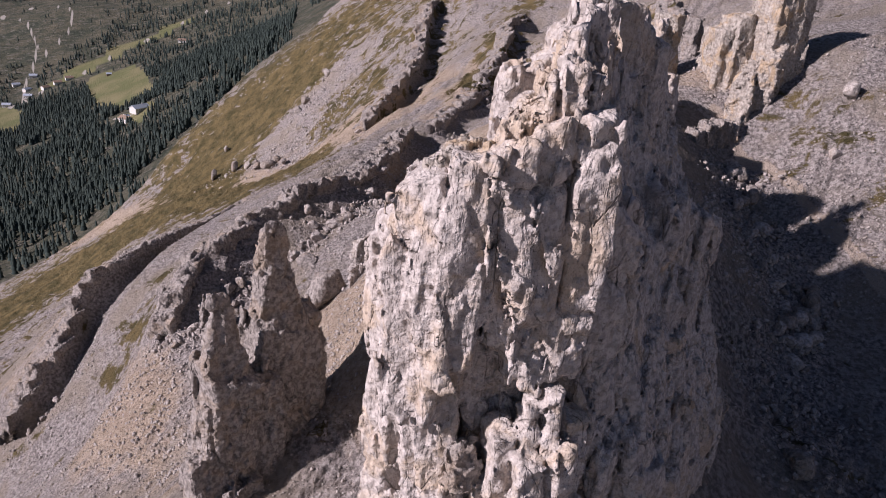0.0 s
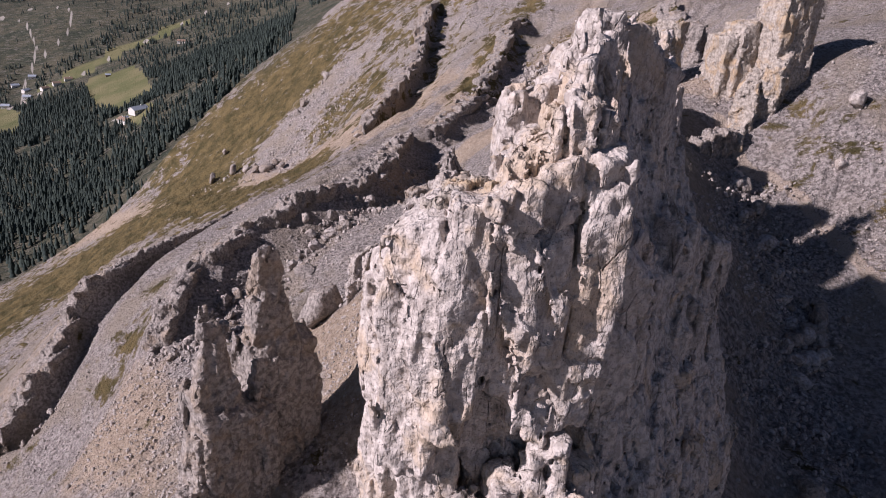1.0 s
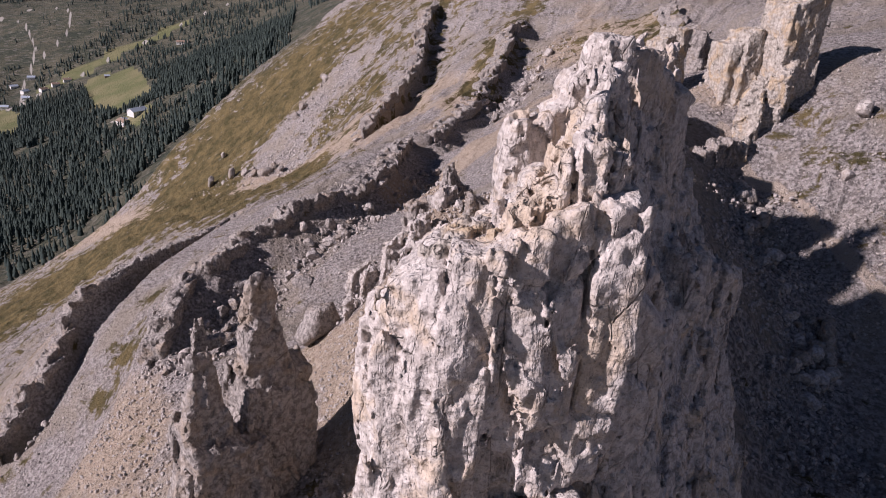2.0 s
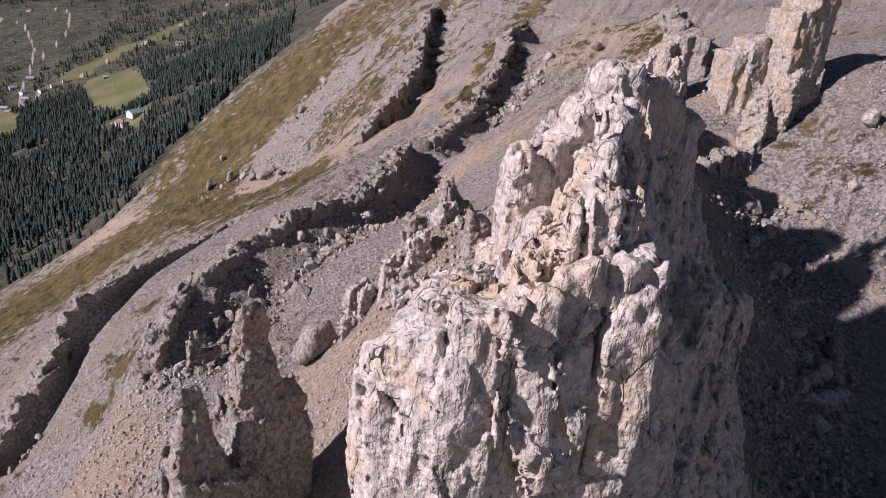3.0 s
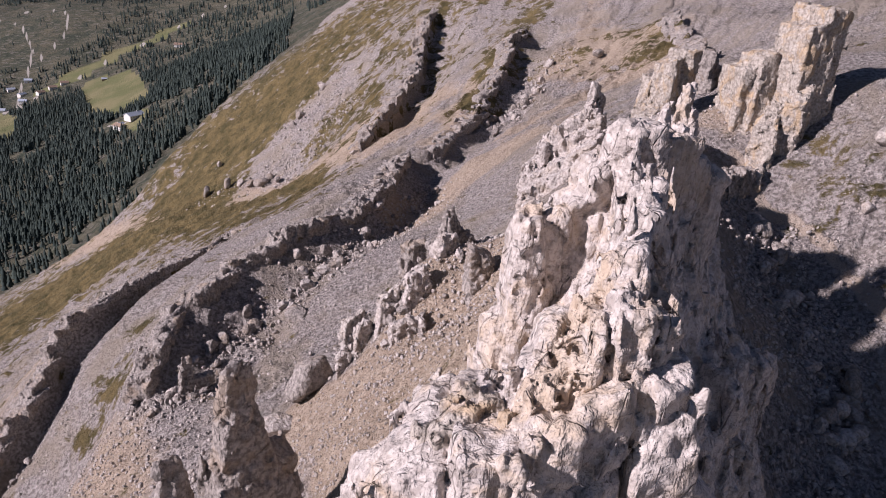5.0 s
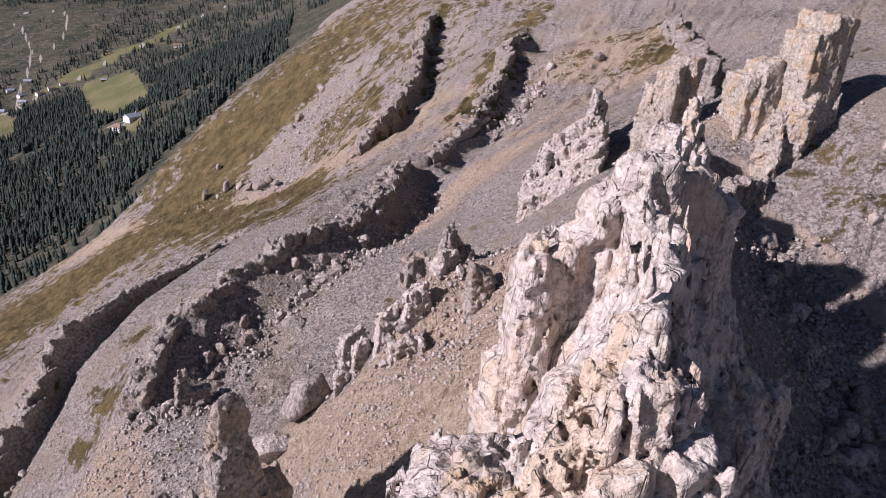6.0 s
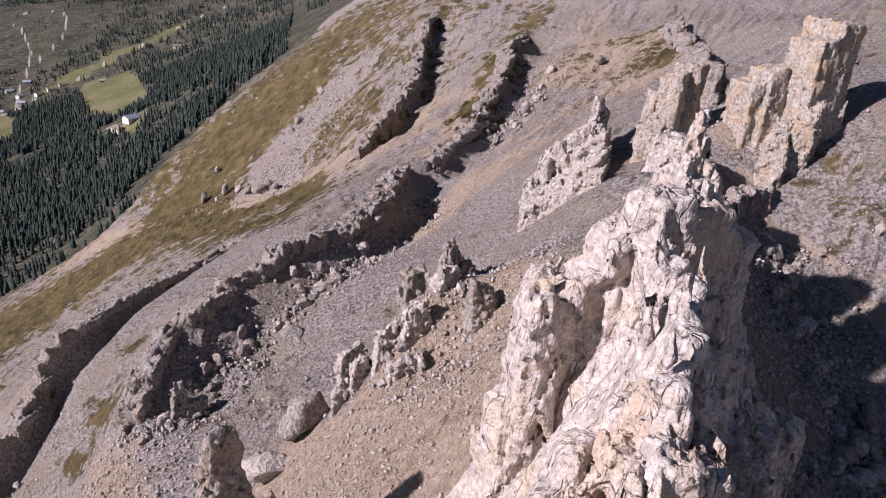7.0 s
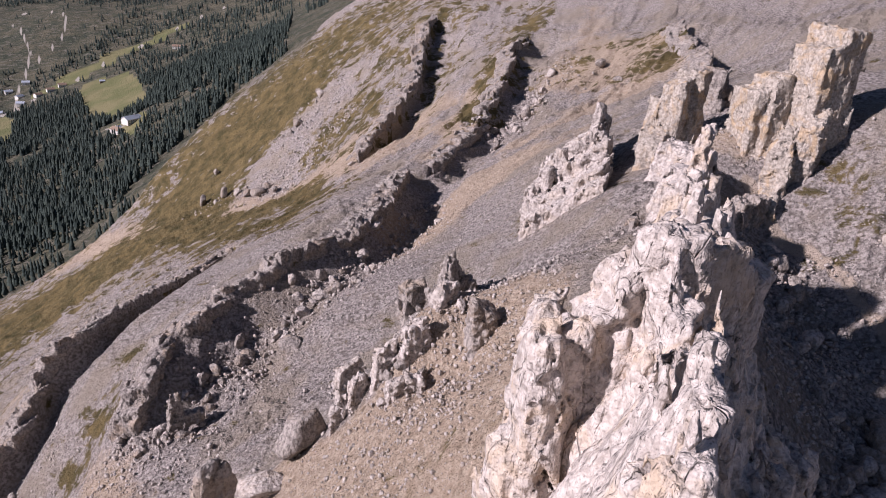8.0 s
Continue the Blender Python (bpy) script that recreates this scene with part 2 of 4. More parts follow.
_k = kernel(KNOTS[:, None, 0] - KNOTS[None, :, 0], KNOTS[:, None, 1] - KNOTS[None, :, 1])
_n = len(KNOTS)
_m = np.zeros((_n + 1, _n + 1))
_m[:_n, :_n], _m[_n, :_n], _m[:_n, _n] = _k, 1, 1
_m[:_n, :_n] -= 0.05 * np.eye(_n)
WEIGHTS = np.linalg.solve(_m, np.append(KNOTS[:, 2], 0))


def sheet(x, y):
    """The smooth ground through the lines."""
    z = np.full(x.shape, WEIGHTS[-1], np.float32)
    for (kx, ky, _), w in zip(KNOTS.astype(F), WEIGHTS[:-1].astype(F)):
        z += w * kernel(x - kx, y - ky)
    return z


def step_down(x, y, line, drop, run, face):
    """How far the ground falls below a rock step: a clean edge along the line, running out into the slope in front of it."""
    best, side, over = np.full(x.shape, 1e9, F), np.zeros(x.shape, F), np.zeros(x.shape, F)
    last = len(line) - 2
    for k, ((ax, ay, _a), (bx, by, _b)) in enumerate(zip(line, line[1:])):
        l = math.hypot(bx - ax, by - ay)
        ux, uy = (bx - ax) / l, (by - ay) / l
        t = (x - ax) * ux + (y - ay) * uy
        past = np.maximum(-t if k == 0 else 0, t - l if k == last else 0)
        q = np.clip(t, 0, l)
        d = np.hypot(x - ax - q * ux, y - ay - q * uy)
        near = d < best
        best = np.where(near, d, best)
        side = np.where(near, np.sign((x - ax) * uy - (y - ay) * ux), side)
        over = np.where(near, np.maximum(past, 0), over)
    d = best * side + 0.7 * fbm(x / 5, y / 5, octaves=3, salt=91)
    return drop * (0.35 * smooth(0.0, 2.4, d) + 0.65 * smooth(0.2, face, d)) * (1 - smooth(0.3 * run, run, d)) * (1 - smooth(0, 8, over))


def height(x, y):
    """Ground height with hummocks, ledges along the strike and runnels down the slope."""
    x, y = np.asarray(x, F), np.asarray(y, F)
    z = sheet(x, y)
    for line, drop, run, face in STEPS:
        z = z - step_down(x, y, line, drop, run, face)
    r = np.hypot(x, y)
    a, b = 0.6 * x + 0.8 * y, 0.8 * x - 0.6 * y            # along and across the strike
    near = 1 - smooth(250, 420, r)
    z = z + near * (0.9 * fbm(x / 16, y / 16, octaves=4, salt=3) + 0.22 * fbm(x / 2.2, y / 2.2, octaves=3, gain=0.6, salt=9))
    crag = np.maximum(fbm(x / 26, y / 26, octaves=2, salt=61) + 0.05, 0) * 2
    z = z + near * crag * 1.1 * fbm(a / 5, b / 2.6, octaves=4, gain=0.6, salt=71, ridged=True)
    ledge = fbm(a / 22, b / 5, octaves=4, gain=0.55, salt=21, ridged=True)
    hill = smooth(180, 300, r) * (1 - smooth(700, 900, r))
    z = z + hill * (2.2 * ledge + 1.6 * fbm(x / 30, y / 30, octaves=5, gain=0.58, salt=31))
    z = z + smooth(600, 1200, r) * 14 * fbm(x / 260, y / 260, octaves=5, salt=41)
    return z


def ground_grid():
    view = np.radians(np.linspace(-42, 42, 620))
    rest = np.radians(np.linspace(42, 318, 70))[1:-1]
    ang = np.concatenate([view, rest])
    steps = [(0.2, 42, 14), (42, 320, 440), (320, 1300, 150), (1300, 6500, 60)]
    rad = np.concatenate([np.exp(np.linspace(math.log(a), math.log(b), n, endpoint=False)) for a, b, n in steps] + [[6500]])
    rr, aa = np.meshgrid(rad, ang, indexing="ij")
    x, y = (rr * np.sin(aa)).astype(F), (rr * np.cos(aa)).astype(F)
    nr, na = rr.shape
    i = np.arange(nr - 1)[:, None] * na
    j, j2 = np.arange(na)[None, :], (np.arange(na)[None, :] + 1) % na
    faces = np.stack([i + j, i + j2, i + na + j2, i + na + j], -1).reshape(-1, 4)
    return x.ravel(), y.ravel(), faces


# ---- what covers the ground ----
def near_line(x, y, line, reach):
    """1 on a polyline, falling to 0 at that distance."""
    best = np.full(x.shape, 1e9, F)
    for (ax, ay), (bx, by) in zip(line, line[1:]):
        l2 = (bx - ax) ** 2 + (by - ay) ** 2
        t = np.clip(((x - ax) * (bx - ax) + (y - ay) * (by - ay)) / l2, 0, 1)
        best = np.minimum(best, np.hypot(x - ax - t * (bx - ax), y - ay - t * (by - ay)))
    return np.clip(1 - best / reach, 0, 1)


def inside(x, y, ring):
    hit = np.zeros(x.shape, bool)
    for (ax, ay), (bx, by) in zip(ring, ring[1:] + ring[:1]):
        hit ^= ((ay > y) != (by > y)) & (x < (bx - ax) * (y - ay) / (by - ay + 1e-9) + ax)
    return hit


def spots(x, y, places):
    return sum(a * np.exp(-((x - px) ** 2 + (y - py) ** 2) / (r * r)) for px, py, r, a in places)


ROADS = [[(-1010, 1400), (-915, 1444), (-869, 1449), (-867, 1515), (-805, 1603), (-761, 1706), (-674, 1795), (-560, 1990)],
         [(-869, 1449), (-958, 1615), (-971, 1694), (-1008, 1786), (-1103, 1928), (-1190, 2010), (-1330, 1990)],
         [(-971, 1694), (-963, 1796), (-970, 1889), (-1023, 2021), (-1130, 2105), (-1250, 2090)],
         [(-501, 1066), (-470, 1030), (-440, 985), (-415, 1000)]]
TRAIL = [(62, 150), (66, 140), (70, 135), (72, 129), (73, 124), (74, 119), (75, 112), (77, 103), (82, 90), (88, 70)]
FIELDS = [[(-763, 1514), (-657, 1326), (-508, 1114), (-485, 1202), (-570, 1380), (-644, 1518), (-742, 1552)],
          [(-505, 1075), (-428, 955), (-395, 925), (-400, 985), (-415, 1010), (-470, 1050)],
          [(-1100, 1480), (-930, 1469), (-836, 1391), (-774, 1258), (-794, 1236), (-1050, 1200)],
          [(-905, 1500), (-800, 1580), (-740, 1700), (-660, 1770), (-620, 1850), (-665, 1850), (-790, 1730), (-880, 1610)]]


def cover(x, y):
    """How much grass, soil, trodden path, pasture and heath there is at each place."""
    r = np.hypot(x, y)
    across = 0.8 * x - 0.6 * y
    meadow = smooth(0, 60, -across - 165) * (1 - smooth(660, 760, y))
    grass = 0.24 * meadow + 0.14 * smooth(20, 130, -across - 290)
    grass += spots(x, y, [(-158, 408, 32, 0.5), (-121, 382, 26, 0.5), (-56, 262, 14, 0.5), (-40, 270, 12, 0.5), (-231, 395, 40, 0.55), (-235, 340, 40, 0.5),
                          (-120, 500, 60, 0.30), (-60, 430, 30, 0.15), (60, 330, 22, 0.35), (85, 300, 18, 0.35), (25, 300, 12, 0.5), (82, 142, 8, 0.35),
                          (-72, 140, 9, 0.30), (34, 345, 14, 0.3), (84, 120, 6, 0.3), (70, 133, 5, 0.3), (-88, 434, 26, -0.7), (-64, 454, 24, -0.6), (-98, 398, 20, -0.5), (-123, 390, 14, -0.4), (-233, 470, 30, -0.35)])
    for line, wide, much in [([(-233, 350), (-198, 368), (-157, 413), (-122, 383), (-80, 300), (-48, 250), (-44, 225)], 20, 0.5), ([(-196, 522), (-141, 455), (-100, 480)], 45, 0.2),
                             ([(-136, 512), (-112, 541), (-63, 548), (-30, 480), (-27, 440), (-57, 430), (-77, 470)], 50, 0.24), ([(-28, 350), (-50, 400), (-70, 420)], 22, 0.2),
                             ([(10, 287), (18, 310), (27, 345), (44, 395), (56, 424)], 11, 0.45), ([(87, 359), (99, 310), (88, 280)], 16, 0.35), ([(-68, 136), (-72, 160)], 8, 0.3), ([(-236, 330), (-226, 390), (-204, 430)], 18, 0.6), ([(-104, 372), (-72, 345), (-52, 314)], 14, 0.6), ([(-185, 480), (-150, 440), (-120, 412)], 20, 0.35)]:
        grass += much * near_line(x, y, line, wide) ** 0.6
    grass = np.where(y > 620, 0.0, grass)
    soil = spots(x, y, [(0, 70, 9, 0.75), (3, 82, 9, 0.5), (6, 92, 7, 0.4), (-2, 212, 12, 0.6), (15, 228, 14, 0.5), (75, 112, 7, 0.25), (70, 137, 5, 0.3),
                        (-20, 350, 22, 0.5), (60, 160, 9, 0.45), (-14, 88, 8, 0.4), (-60, 108, 14, 0.3), (-4, 190, 6, 0.5), (4, 196, 6, 0.4), (0, 299, 8, 0.4), (12, 295, 8, 0.4), (20, 330, 14, 0.3), (75, 310, 30, 0.5), (45, 225, 16, 0.4), (96, 330, 24, 0.3)])
    for line, wide, much in [([(-315, 534), (-233, 472), (-173, 430), (-123, 392), (-84, 367), (-55, 344), (-33, 338), (-15, 352)], 34, 0.6), ([(-116, 165), (-96, 210), (-66, 252), (-34, 290), (-8, 312)], 18, 0.4), ([(2, 262), (14, 292), (24, 330), (34, 372)], 12, 0.5),
                             ([(30, 260), (60, 272), (84, 280)], 16, 0.5), ([(-1, 66), (1, 74), (4, 84), (8, 92)], 12, 0.75), ([(-28, 62), (-40, 85), (-52, 105), (-62, 125)], 14, 0.4), ([(-16, 88), (-10, 84), (-4, 78)], 9, 0.4), ([(-6, 204), (8, 214), (24, 232)], 14, 0.45), ([(60, 330), (74, 360), (82, 400)], 20, 0.4)]:
        soil = soil + much * near_line(x, y, line, wide) ** 0.6
    path = near_line(x, y, TRAIL, 1.7)
    far = smooth(560, 640, r) * (x < -100)
    pasture = np.zeros(x.shape, F)
    for ring in FIELDS:
        pasture = np.maximum(pasture, inside(x, y, ring))
    road = np.zeros(x.shape, F)
    for line in ROADS:
        road = np.maximum(road, near_line(x, y, line, 6.5))
    return dict(grass=grass, soil=soil, path=path, wild=far, pasture=pasture, road=road)


def ground_material():
    """Grey scree and broken rock, with dry grass, beige soil, trodden path, and heath, pasture and gravel roads in the valley."""
    m, t, shader = material("mountain_ground")
    n = Net(t)
    p = n.coords()
    strike = n.coords((0.35, 1, 1), -0.93)
    stone = n.voronoi(p, 1.6, out="Color")
    fine = n.noise(p, 1.3, 5, 0.66)
    broad = n.noise(p, 0.05, 7, 0.62, 0.4)
    scree = n.mix(n.ramp(fine, 0.38, 0.64), (0.17, 0.148, 0.136), (0.47, 0.415, 0.385))
    tint = n.node("ShaderNodeSeparateColor")
    n.wire(stone, tint.inputs[0])
    scree = n.mix(n.ramp(tint.outputs[0], 0.72, 0.95, 0.0, 0.5), scree, (0.46, 0.42, 0.39))
    scree = n.mix(n.ramp(n.noise(strike, 0.45, 6, 0.66, 0.4), 0.55, 0.70, 0.0, 0.35), scree, (0.16, 0.135, 0.117))
    scree = n.mix(n.ramp(n.voronoi(p, 0.75), 0.05, 0.24, 0.55, 0.0), scree, (0.50, 0.455, 0.42))
    scree = n.mix(n.ramp(broad, 0.44, 0.64, 0.0, 0.75), scree, (0.31, 0.26, 0.205))
    soil_col = n.mix(n.ramp(fine, 0.3, 0.7), (0.33, 0.25, 0.18), (0.52, 0.42, 0.325))
    patchy = n.maths("SUBTRACT", n.noise(p, 0.11, 9, 0.7, 0.5), 0.5)
    col = n.mix(n.ramp(n.maths("ADD", n.attribute("soil"), patchy), 0.22, 0.50, 0.0, 0.9), scree, soil_col)
    turf = n.mix(n.ramp(n.noise(p, 0.10, 9, 0.72), 0.36, 0.64), (0.070, 0.062, 0.028), (0.200, 0.150, 0.070))
    turf = n.mix(n.ramp(fine, 0.35, 0.75, 0.0, 0.45), turf, (0.10, 0.075, 0.035))
    ribbed = n.noise(n.coords((0.22, 1, 1), -0.93), 0.16, 10, 0.78, 0.5)
    tuft = n.maths("ADD", n.maths("MULTIPLY", patchy, 2.2), n.maths("MULTIPLY", n.maths("SUBTRACT", ribbed, 0.5), 2.4))
    col = n.mix(n.ramp(n.maths("ADD", n.attribute("grass"), tuft), 0.30, 0.52), col, turf)
    heath = n.mix(n.ramp(n.noise(p, 0.02, 10, 0.72), 0.35, 0.65), (0.045, 0.054, 0.038), (0.120, 0.108, 0.074))
    heath = n.mix(n.ramp(n.noise(strike, 0.14, 7, 0.7, 0.4), 0.50, 0.66, 0.0, 0.8), heath, (0.20, 0.18, 0.155))
    heath = n.mix(n.ramp(n.noise(p, 0.22, 4, 0.6), 0.54, 0.62, 0.0, 0.85), heath, (0.030, 0.036, 0.026))
    col = n.mix(n.attribute("wild"), col, heath)
    green = n.mix(n.ramp(n.noise(p, 0.012, 8, 0.6), 0.4, 0.62), (0.135, 0.140, 0.065), (0.20, 0.180, 0.095))
    col = n.mix(n.ramp(n.attribute("pasture"), 0.3, 0.7), col, green)
    worn = n.maths("ADD", n.attribute("path"), n.maths("MULTIPLY", patchy, 0.5))
    col = n.mix(n.ramp(worn, 0.15, 0.45, 0.0, 0.9), col, (0.47, 0.385, 0.31))
    col = n.mix(n.ramp(n.attribute("road"), 0.45, 0.65), col, (0.36, 0.33, 0.29))
    n.wire(col, shader.inputs["Base Color"])
    shader.inputs["Roughness"].default_value = 0.95
    shader.inputs["Specular IOR Level"].default_value = 0.1
    b = n.bump(ribbed, 0.8, 2.2)
    b = n.bump(n.noise(p, 0.45, 5, 0.58), 0.9, 1.0, b)
    b = n.bump(n.noise(p, 1.8, 4, 0.6), 1.0, 0.35, b)
    b = n.bump(n.voronoi(p, 2.2), 0.45, 0.2, b)
    n.wire(b, shader.inputs["Normal"])
    return m


GX, GY, gfaces = ground_grid()
GZ = height(GX, GY)
ground_mesh = mesh_from("ground", np.stack([GX, GY, GZ], -1), gfaces, ground_material())
for key, values in cover(GX, GY).items():
    ground_mesh.attributes.new(key, "FLOAT", "POINT").data.foreach_set("value", np.asarray(values, F))
ground = tagged(new("ground", ground_mesh), "grey scree and ochre grass of a steep mountainside above a wooded valley", "ground", kind="structure")

# ---- rock built as a solid: blocks joined, then cracked and weathered ----
def surface_nets(v, origin, h):
    """The skin of the solid v < 0 on a grid of spacing h."""
    s = v < 0
    c = [s[i:s.shape[0] - 1 + i, j:s.shape[1] - 1 + j, k:s.shape[2] - 1 + k] for i in (0, 1) for j in (0, 1) for k in (0, 1)]
    some, every = c[0].copy(), c[0].copy()
    for q in c[1:]:
        some |= q
        every &= q
    cell = np.argwhere(some & ~every)
    index = np.full(some.shape, -1, np.int32)
    index[tuple(cell.T)] = np.arange(len(cell))
    corner = [(i, j, k) for i in (0, 1) for j in (0, 1) for k in (0, 1)]
    val = [v[cell[:, 0] + i, cell[:, 1] + j, cell[:, 2] + k] for i, j, k in corner]
    at, count = np.zeros((len(cell), 3), F), np.zeros(len(cell), F)
    for a in range(8):
        for b in range(a + 1, 8):
            if sum(abs(p - q) for p, q in zip(corner[a], corner[b])) != 1:
                continue
            cut = (val[a] < 0) != (val[b] < 0)
            f = np.where(cut, val[a] / np.where(cut, val[a] - val[b], 1), 0)
            ca, cb = np.array(corner[a], F), np.array(corner[b], F)
            at += np.where(cut[:, None], ca + f[:, None] * (cb - ca), 0)
            count += cut
    verts = (cell + at / count[:, None]) * h + np.array(origin)
    quads = []
    for axis in range(3):
        o1, o2 = [(1, 2), (2, 0), (0, 1)][axis]
        lo = np.take(s, range(s.shape[axis] - 1), axis)
        hi = np.take(s, range(1, s.shape[axis]), axis)
        e = np.argwhere(lo != hi)
        e = e[(e[:, o1] > 0) & (e[:, o2] > 0) & (e[:, o1] < s.shape[o1] - 1) & (e[:, o2] < s.shape[o2] - 1)]
        out = lo[tuple(e.T)]
        ring = []
        for d1, d2 in ((0, 0), (-1, 0), (-1, -1), (0, -1)):
            q = e.copy()
            q[:, o1] += d1
            q[:, o2] += d2
            ring.append(index[tuple(q.T)])
        ring = np.stack(ring, -1)
        quads.append(np.where(out[:, None], ring, ring[:, ::-1]))
    return verts, np.concatenate(quads)


def rock_skin(blocks, h=0.3, blend=0.2, cell=(3.0, 3.0, 8.0), step=0.4, crack=0.5, rough=0.3, streak=0.35, fine=1.0, salt=1, strike=0.93):
    """The skin of one rock mass. Each block: x, y, half-length along its own bearing, half-width across, foot, top, rise of the top
    along x and along y, taper (share of the width lost at the top), bearing in radians from x."""
    blocks = np.array(blocks, float)
    pad = 2.0
    reach = np.hypot(blocks[:, 2], blocks[:, 3])
    rise = blocks[:, 3] * np.hypot(blocks[:, 6], blocks[:, 7]) + 0.5 * blocks[:, 2] * np.minimum(np.hypot(blocks[:, 6], blocks[:, 7]), 0.6)
    lo = [(blocks[:, k] - reach).min() - pad for k in (0, 1)] + [blocks[:, 4].min() - 1]
    hi = [(blocks[:, k] + reach).max() + pad for k in (0, 1)] + [(blocks[:, 5] + rise).max() + pad]
    ax = [np.arange(a, b + h, h, dtype=F) for a, b in zip(lo, hi)]
    v = np.full([len(a) for a in ax], 4, F)
    for (bx, by, la, lb, foot, top, tx, ty, taper, bearing), far, up_more in zip(blocks, reach + pad, rise):
        ca, sa = math.cos(bearing), math.sin(bearing)
        t = top - foot
        span = [np.searchsorted(ax[0], [bx - far, bx + far]), np.searchsorted(ax[1], [by - far, by + far]),
                np.searchsorted(ax[2], [foot - pad, top + up_more + pad])]
        cut = tuple(slice(a, b) for a, b in span)
        x, y, z = np.meshgrid(*[a[c] for a, c in zip(ax, cut)], indexing="ij", sparse=True)
        up = np.clip((z - foot) / t, 0, 1.03)
        dx, dy = x - bx, y - by
        along, across = np.abs(ca * dx + sa * dy), np.abs(-sa * dx + ca * dy)
        sl, sw = la * (1 - (0.45 if taper < 0.5 else 0.95) * taper * up), lb * (1 - taper * up)
        qa, qb = along - sl, across - sw
        side = np.sqrt(np.maximum(qa, 0) ** 2 + np.maximum(qb, 0) ** 2) + np.minimum(np.maximum(qa, qb), 0)
        cap = (z - top - tx * dx - ty * dy) / math.sqrt(1 + tx * tx + ty * ty)
        r = 0.2
        q = np.maximum(side + r, 0) ** 2 + np.maximum(cap + r, 0) ** 2
        d = (np.sqrt(q) - r + np.minimum(np.maximum(side + r, cap + r), 0)).astype(F)
        d = np.maximum(d, F(0.55) * (F(foot) - z))
        old = v[cut]
        k = np.clip(0.5 + 0.5 * (old - d) / blend, 0, 1)
        v[cut] = old * (1 - k) + d * k - blend * k * (1 - k)
    ca, sa = math.cos(strike), math.sin(strike)

    def weather(width, push):
        """Moves the skin, within that distance of it, by push; in handy batches."""
        band = np.flatnonzero(np.abs(v.ravel()) < width)
        flat = v.reshape(-1)
        for k in range(0, len(band), 120000):
            part = band[k:k + 120000]
            i, j, m = np.unravel_index(part, v.shape)
            x, y, z = ax[0][i], ax[1][j], ax[2][m]
            warp = [fbm(x * F(0.25), y * F(0.25), z * F(0.14), octaves=2, salt=salt + 50 + q) for q in range(3)]
            u, w = F(ca) * x + F(sa) * y + F(0.35) * warp[0], F(sa) * x - F(ca) * y + F(0.35) * warp[1]
            flat[part] -= np.asarray(push(x, y, z, u, w, z + F(0.8) * warp[2]), F)

    def facets(x, y, z, size, salt_more):
        """Blocks with flat tilted faces: own offset, tilt and closeness to a joint."""
        d1, d2, own, tilt = cells3(F(1 / (cell[0] * size)) * x, F(1 / (cell[1] * size)) * y, F(1 / (cell[2] * size)) * z, salt=salt + salt_more)
        return (own - 0.5), tilt, (d2 - d1) * F(min(cell) * size)

    def coarse(x, y, z, u, w, zz):
        own, tilt, gap = facets(u, w, zz, 1.0, 0)
        where = smooth(-0.05, 0.25, fbm(x / 4, y / 4, z / 7, octaves=2, salt=salt + 25))
        p = 0.8 * step * own + 1.4 * step * tilt - crack * where * np.exp(-gap / 0.14)
        return p + rough * fbm(x / 7, y / 7, z / 9, octaves=2, salt=salt + 20)

    def small(x, y, z, u, w, zz):
        own, tilt, gap = facets(u, w, zz, 0.42, 7)
        p = 0.14 * own + 0.42 * tilt - 0.07 * np.exp(-gap / 0.13) * (own > 0.2)
        own, tilt, gap = facets(u + 3, w, z * F(1.6), 0.17, 9)
        p = p + 0.05 * own + 0.20 * tilt
        return fine * (p + streak * 0.13 * fbm(u / 0.7, w / 0.7, z / 3.5, octaves=3, gain=0.6, salt=salt + 30, ridged=True))

    weather(1.0 + 1.2 * step, coarse)
    if fine > 0:
        weather(0.65, small)
    v[0], v[-1], v[:, 0], v[:, -1], v[:, :, 0], v[:, :, -1] = 3, 3, 3, 3, 3, 3
    verts, faces = surface_nets(v, [a[0] for a in ax], h)
    under = verts[:, 2] < sheet(verts[:, 0].astype(F), verts[:, 1].astype(F)) - 2.5      # buried for good
    faces = faces[~under[faces].all(axis=1)]
    used = np.zeros(len(verts), bool)
    used[faces] = True
    return verts[used], (np.cumsum(used) - 1)[faces]


def rock(name, label, blocks, stone, group="", **how):
    verts, faces = rock_skin(blocks, **how)
    return tagged(new(name, mesh_from(name, verts, faces, stone, False)), label, "rock", group)


def rock_part(name, blocks, stone, parent, label="", **how):
    verts, faces = rock_skin(blocks, **how)
    ob = new(name, mesh_from(name, verts, faces, stone, False))
    ob.parent = parent
    return tagged(ob, label)


def slab(x, y, z, half, width, slope, foot, bearing=0.93):
    """A block with an upright back under a crest point and a top that falls away steeply to the other side."""
    nx, ny = math.sin(bearing), -math.cos(bearing)
    return (x + nx * width, y + ny * width, half, width, foot, z - slope * width, -slope * nx, -slope * ny, 0.0, bearing)


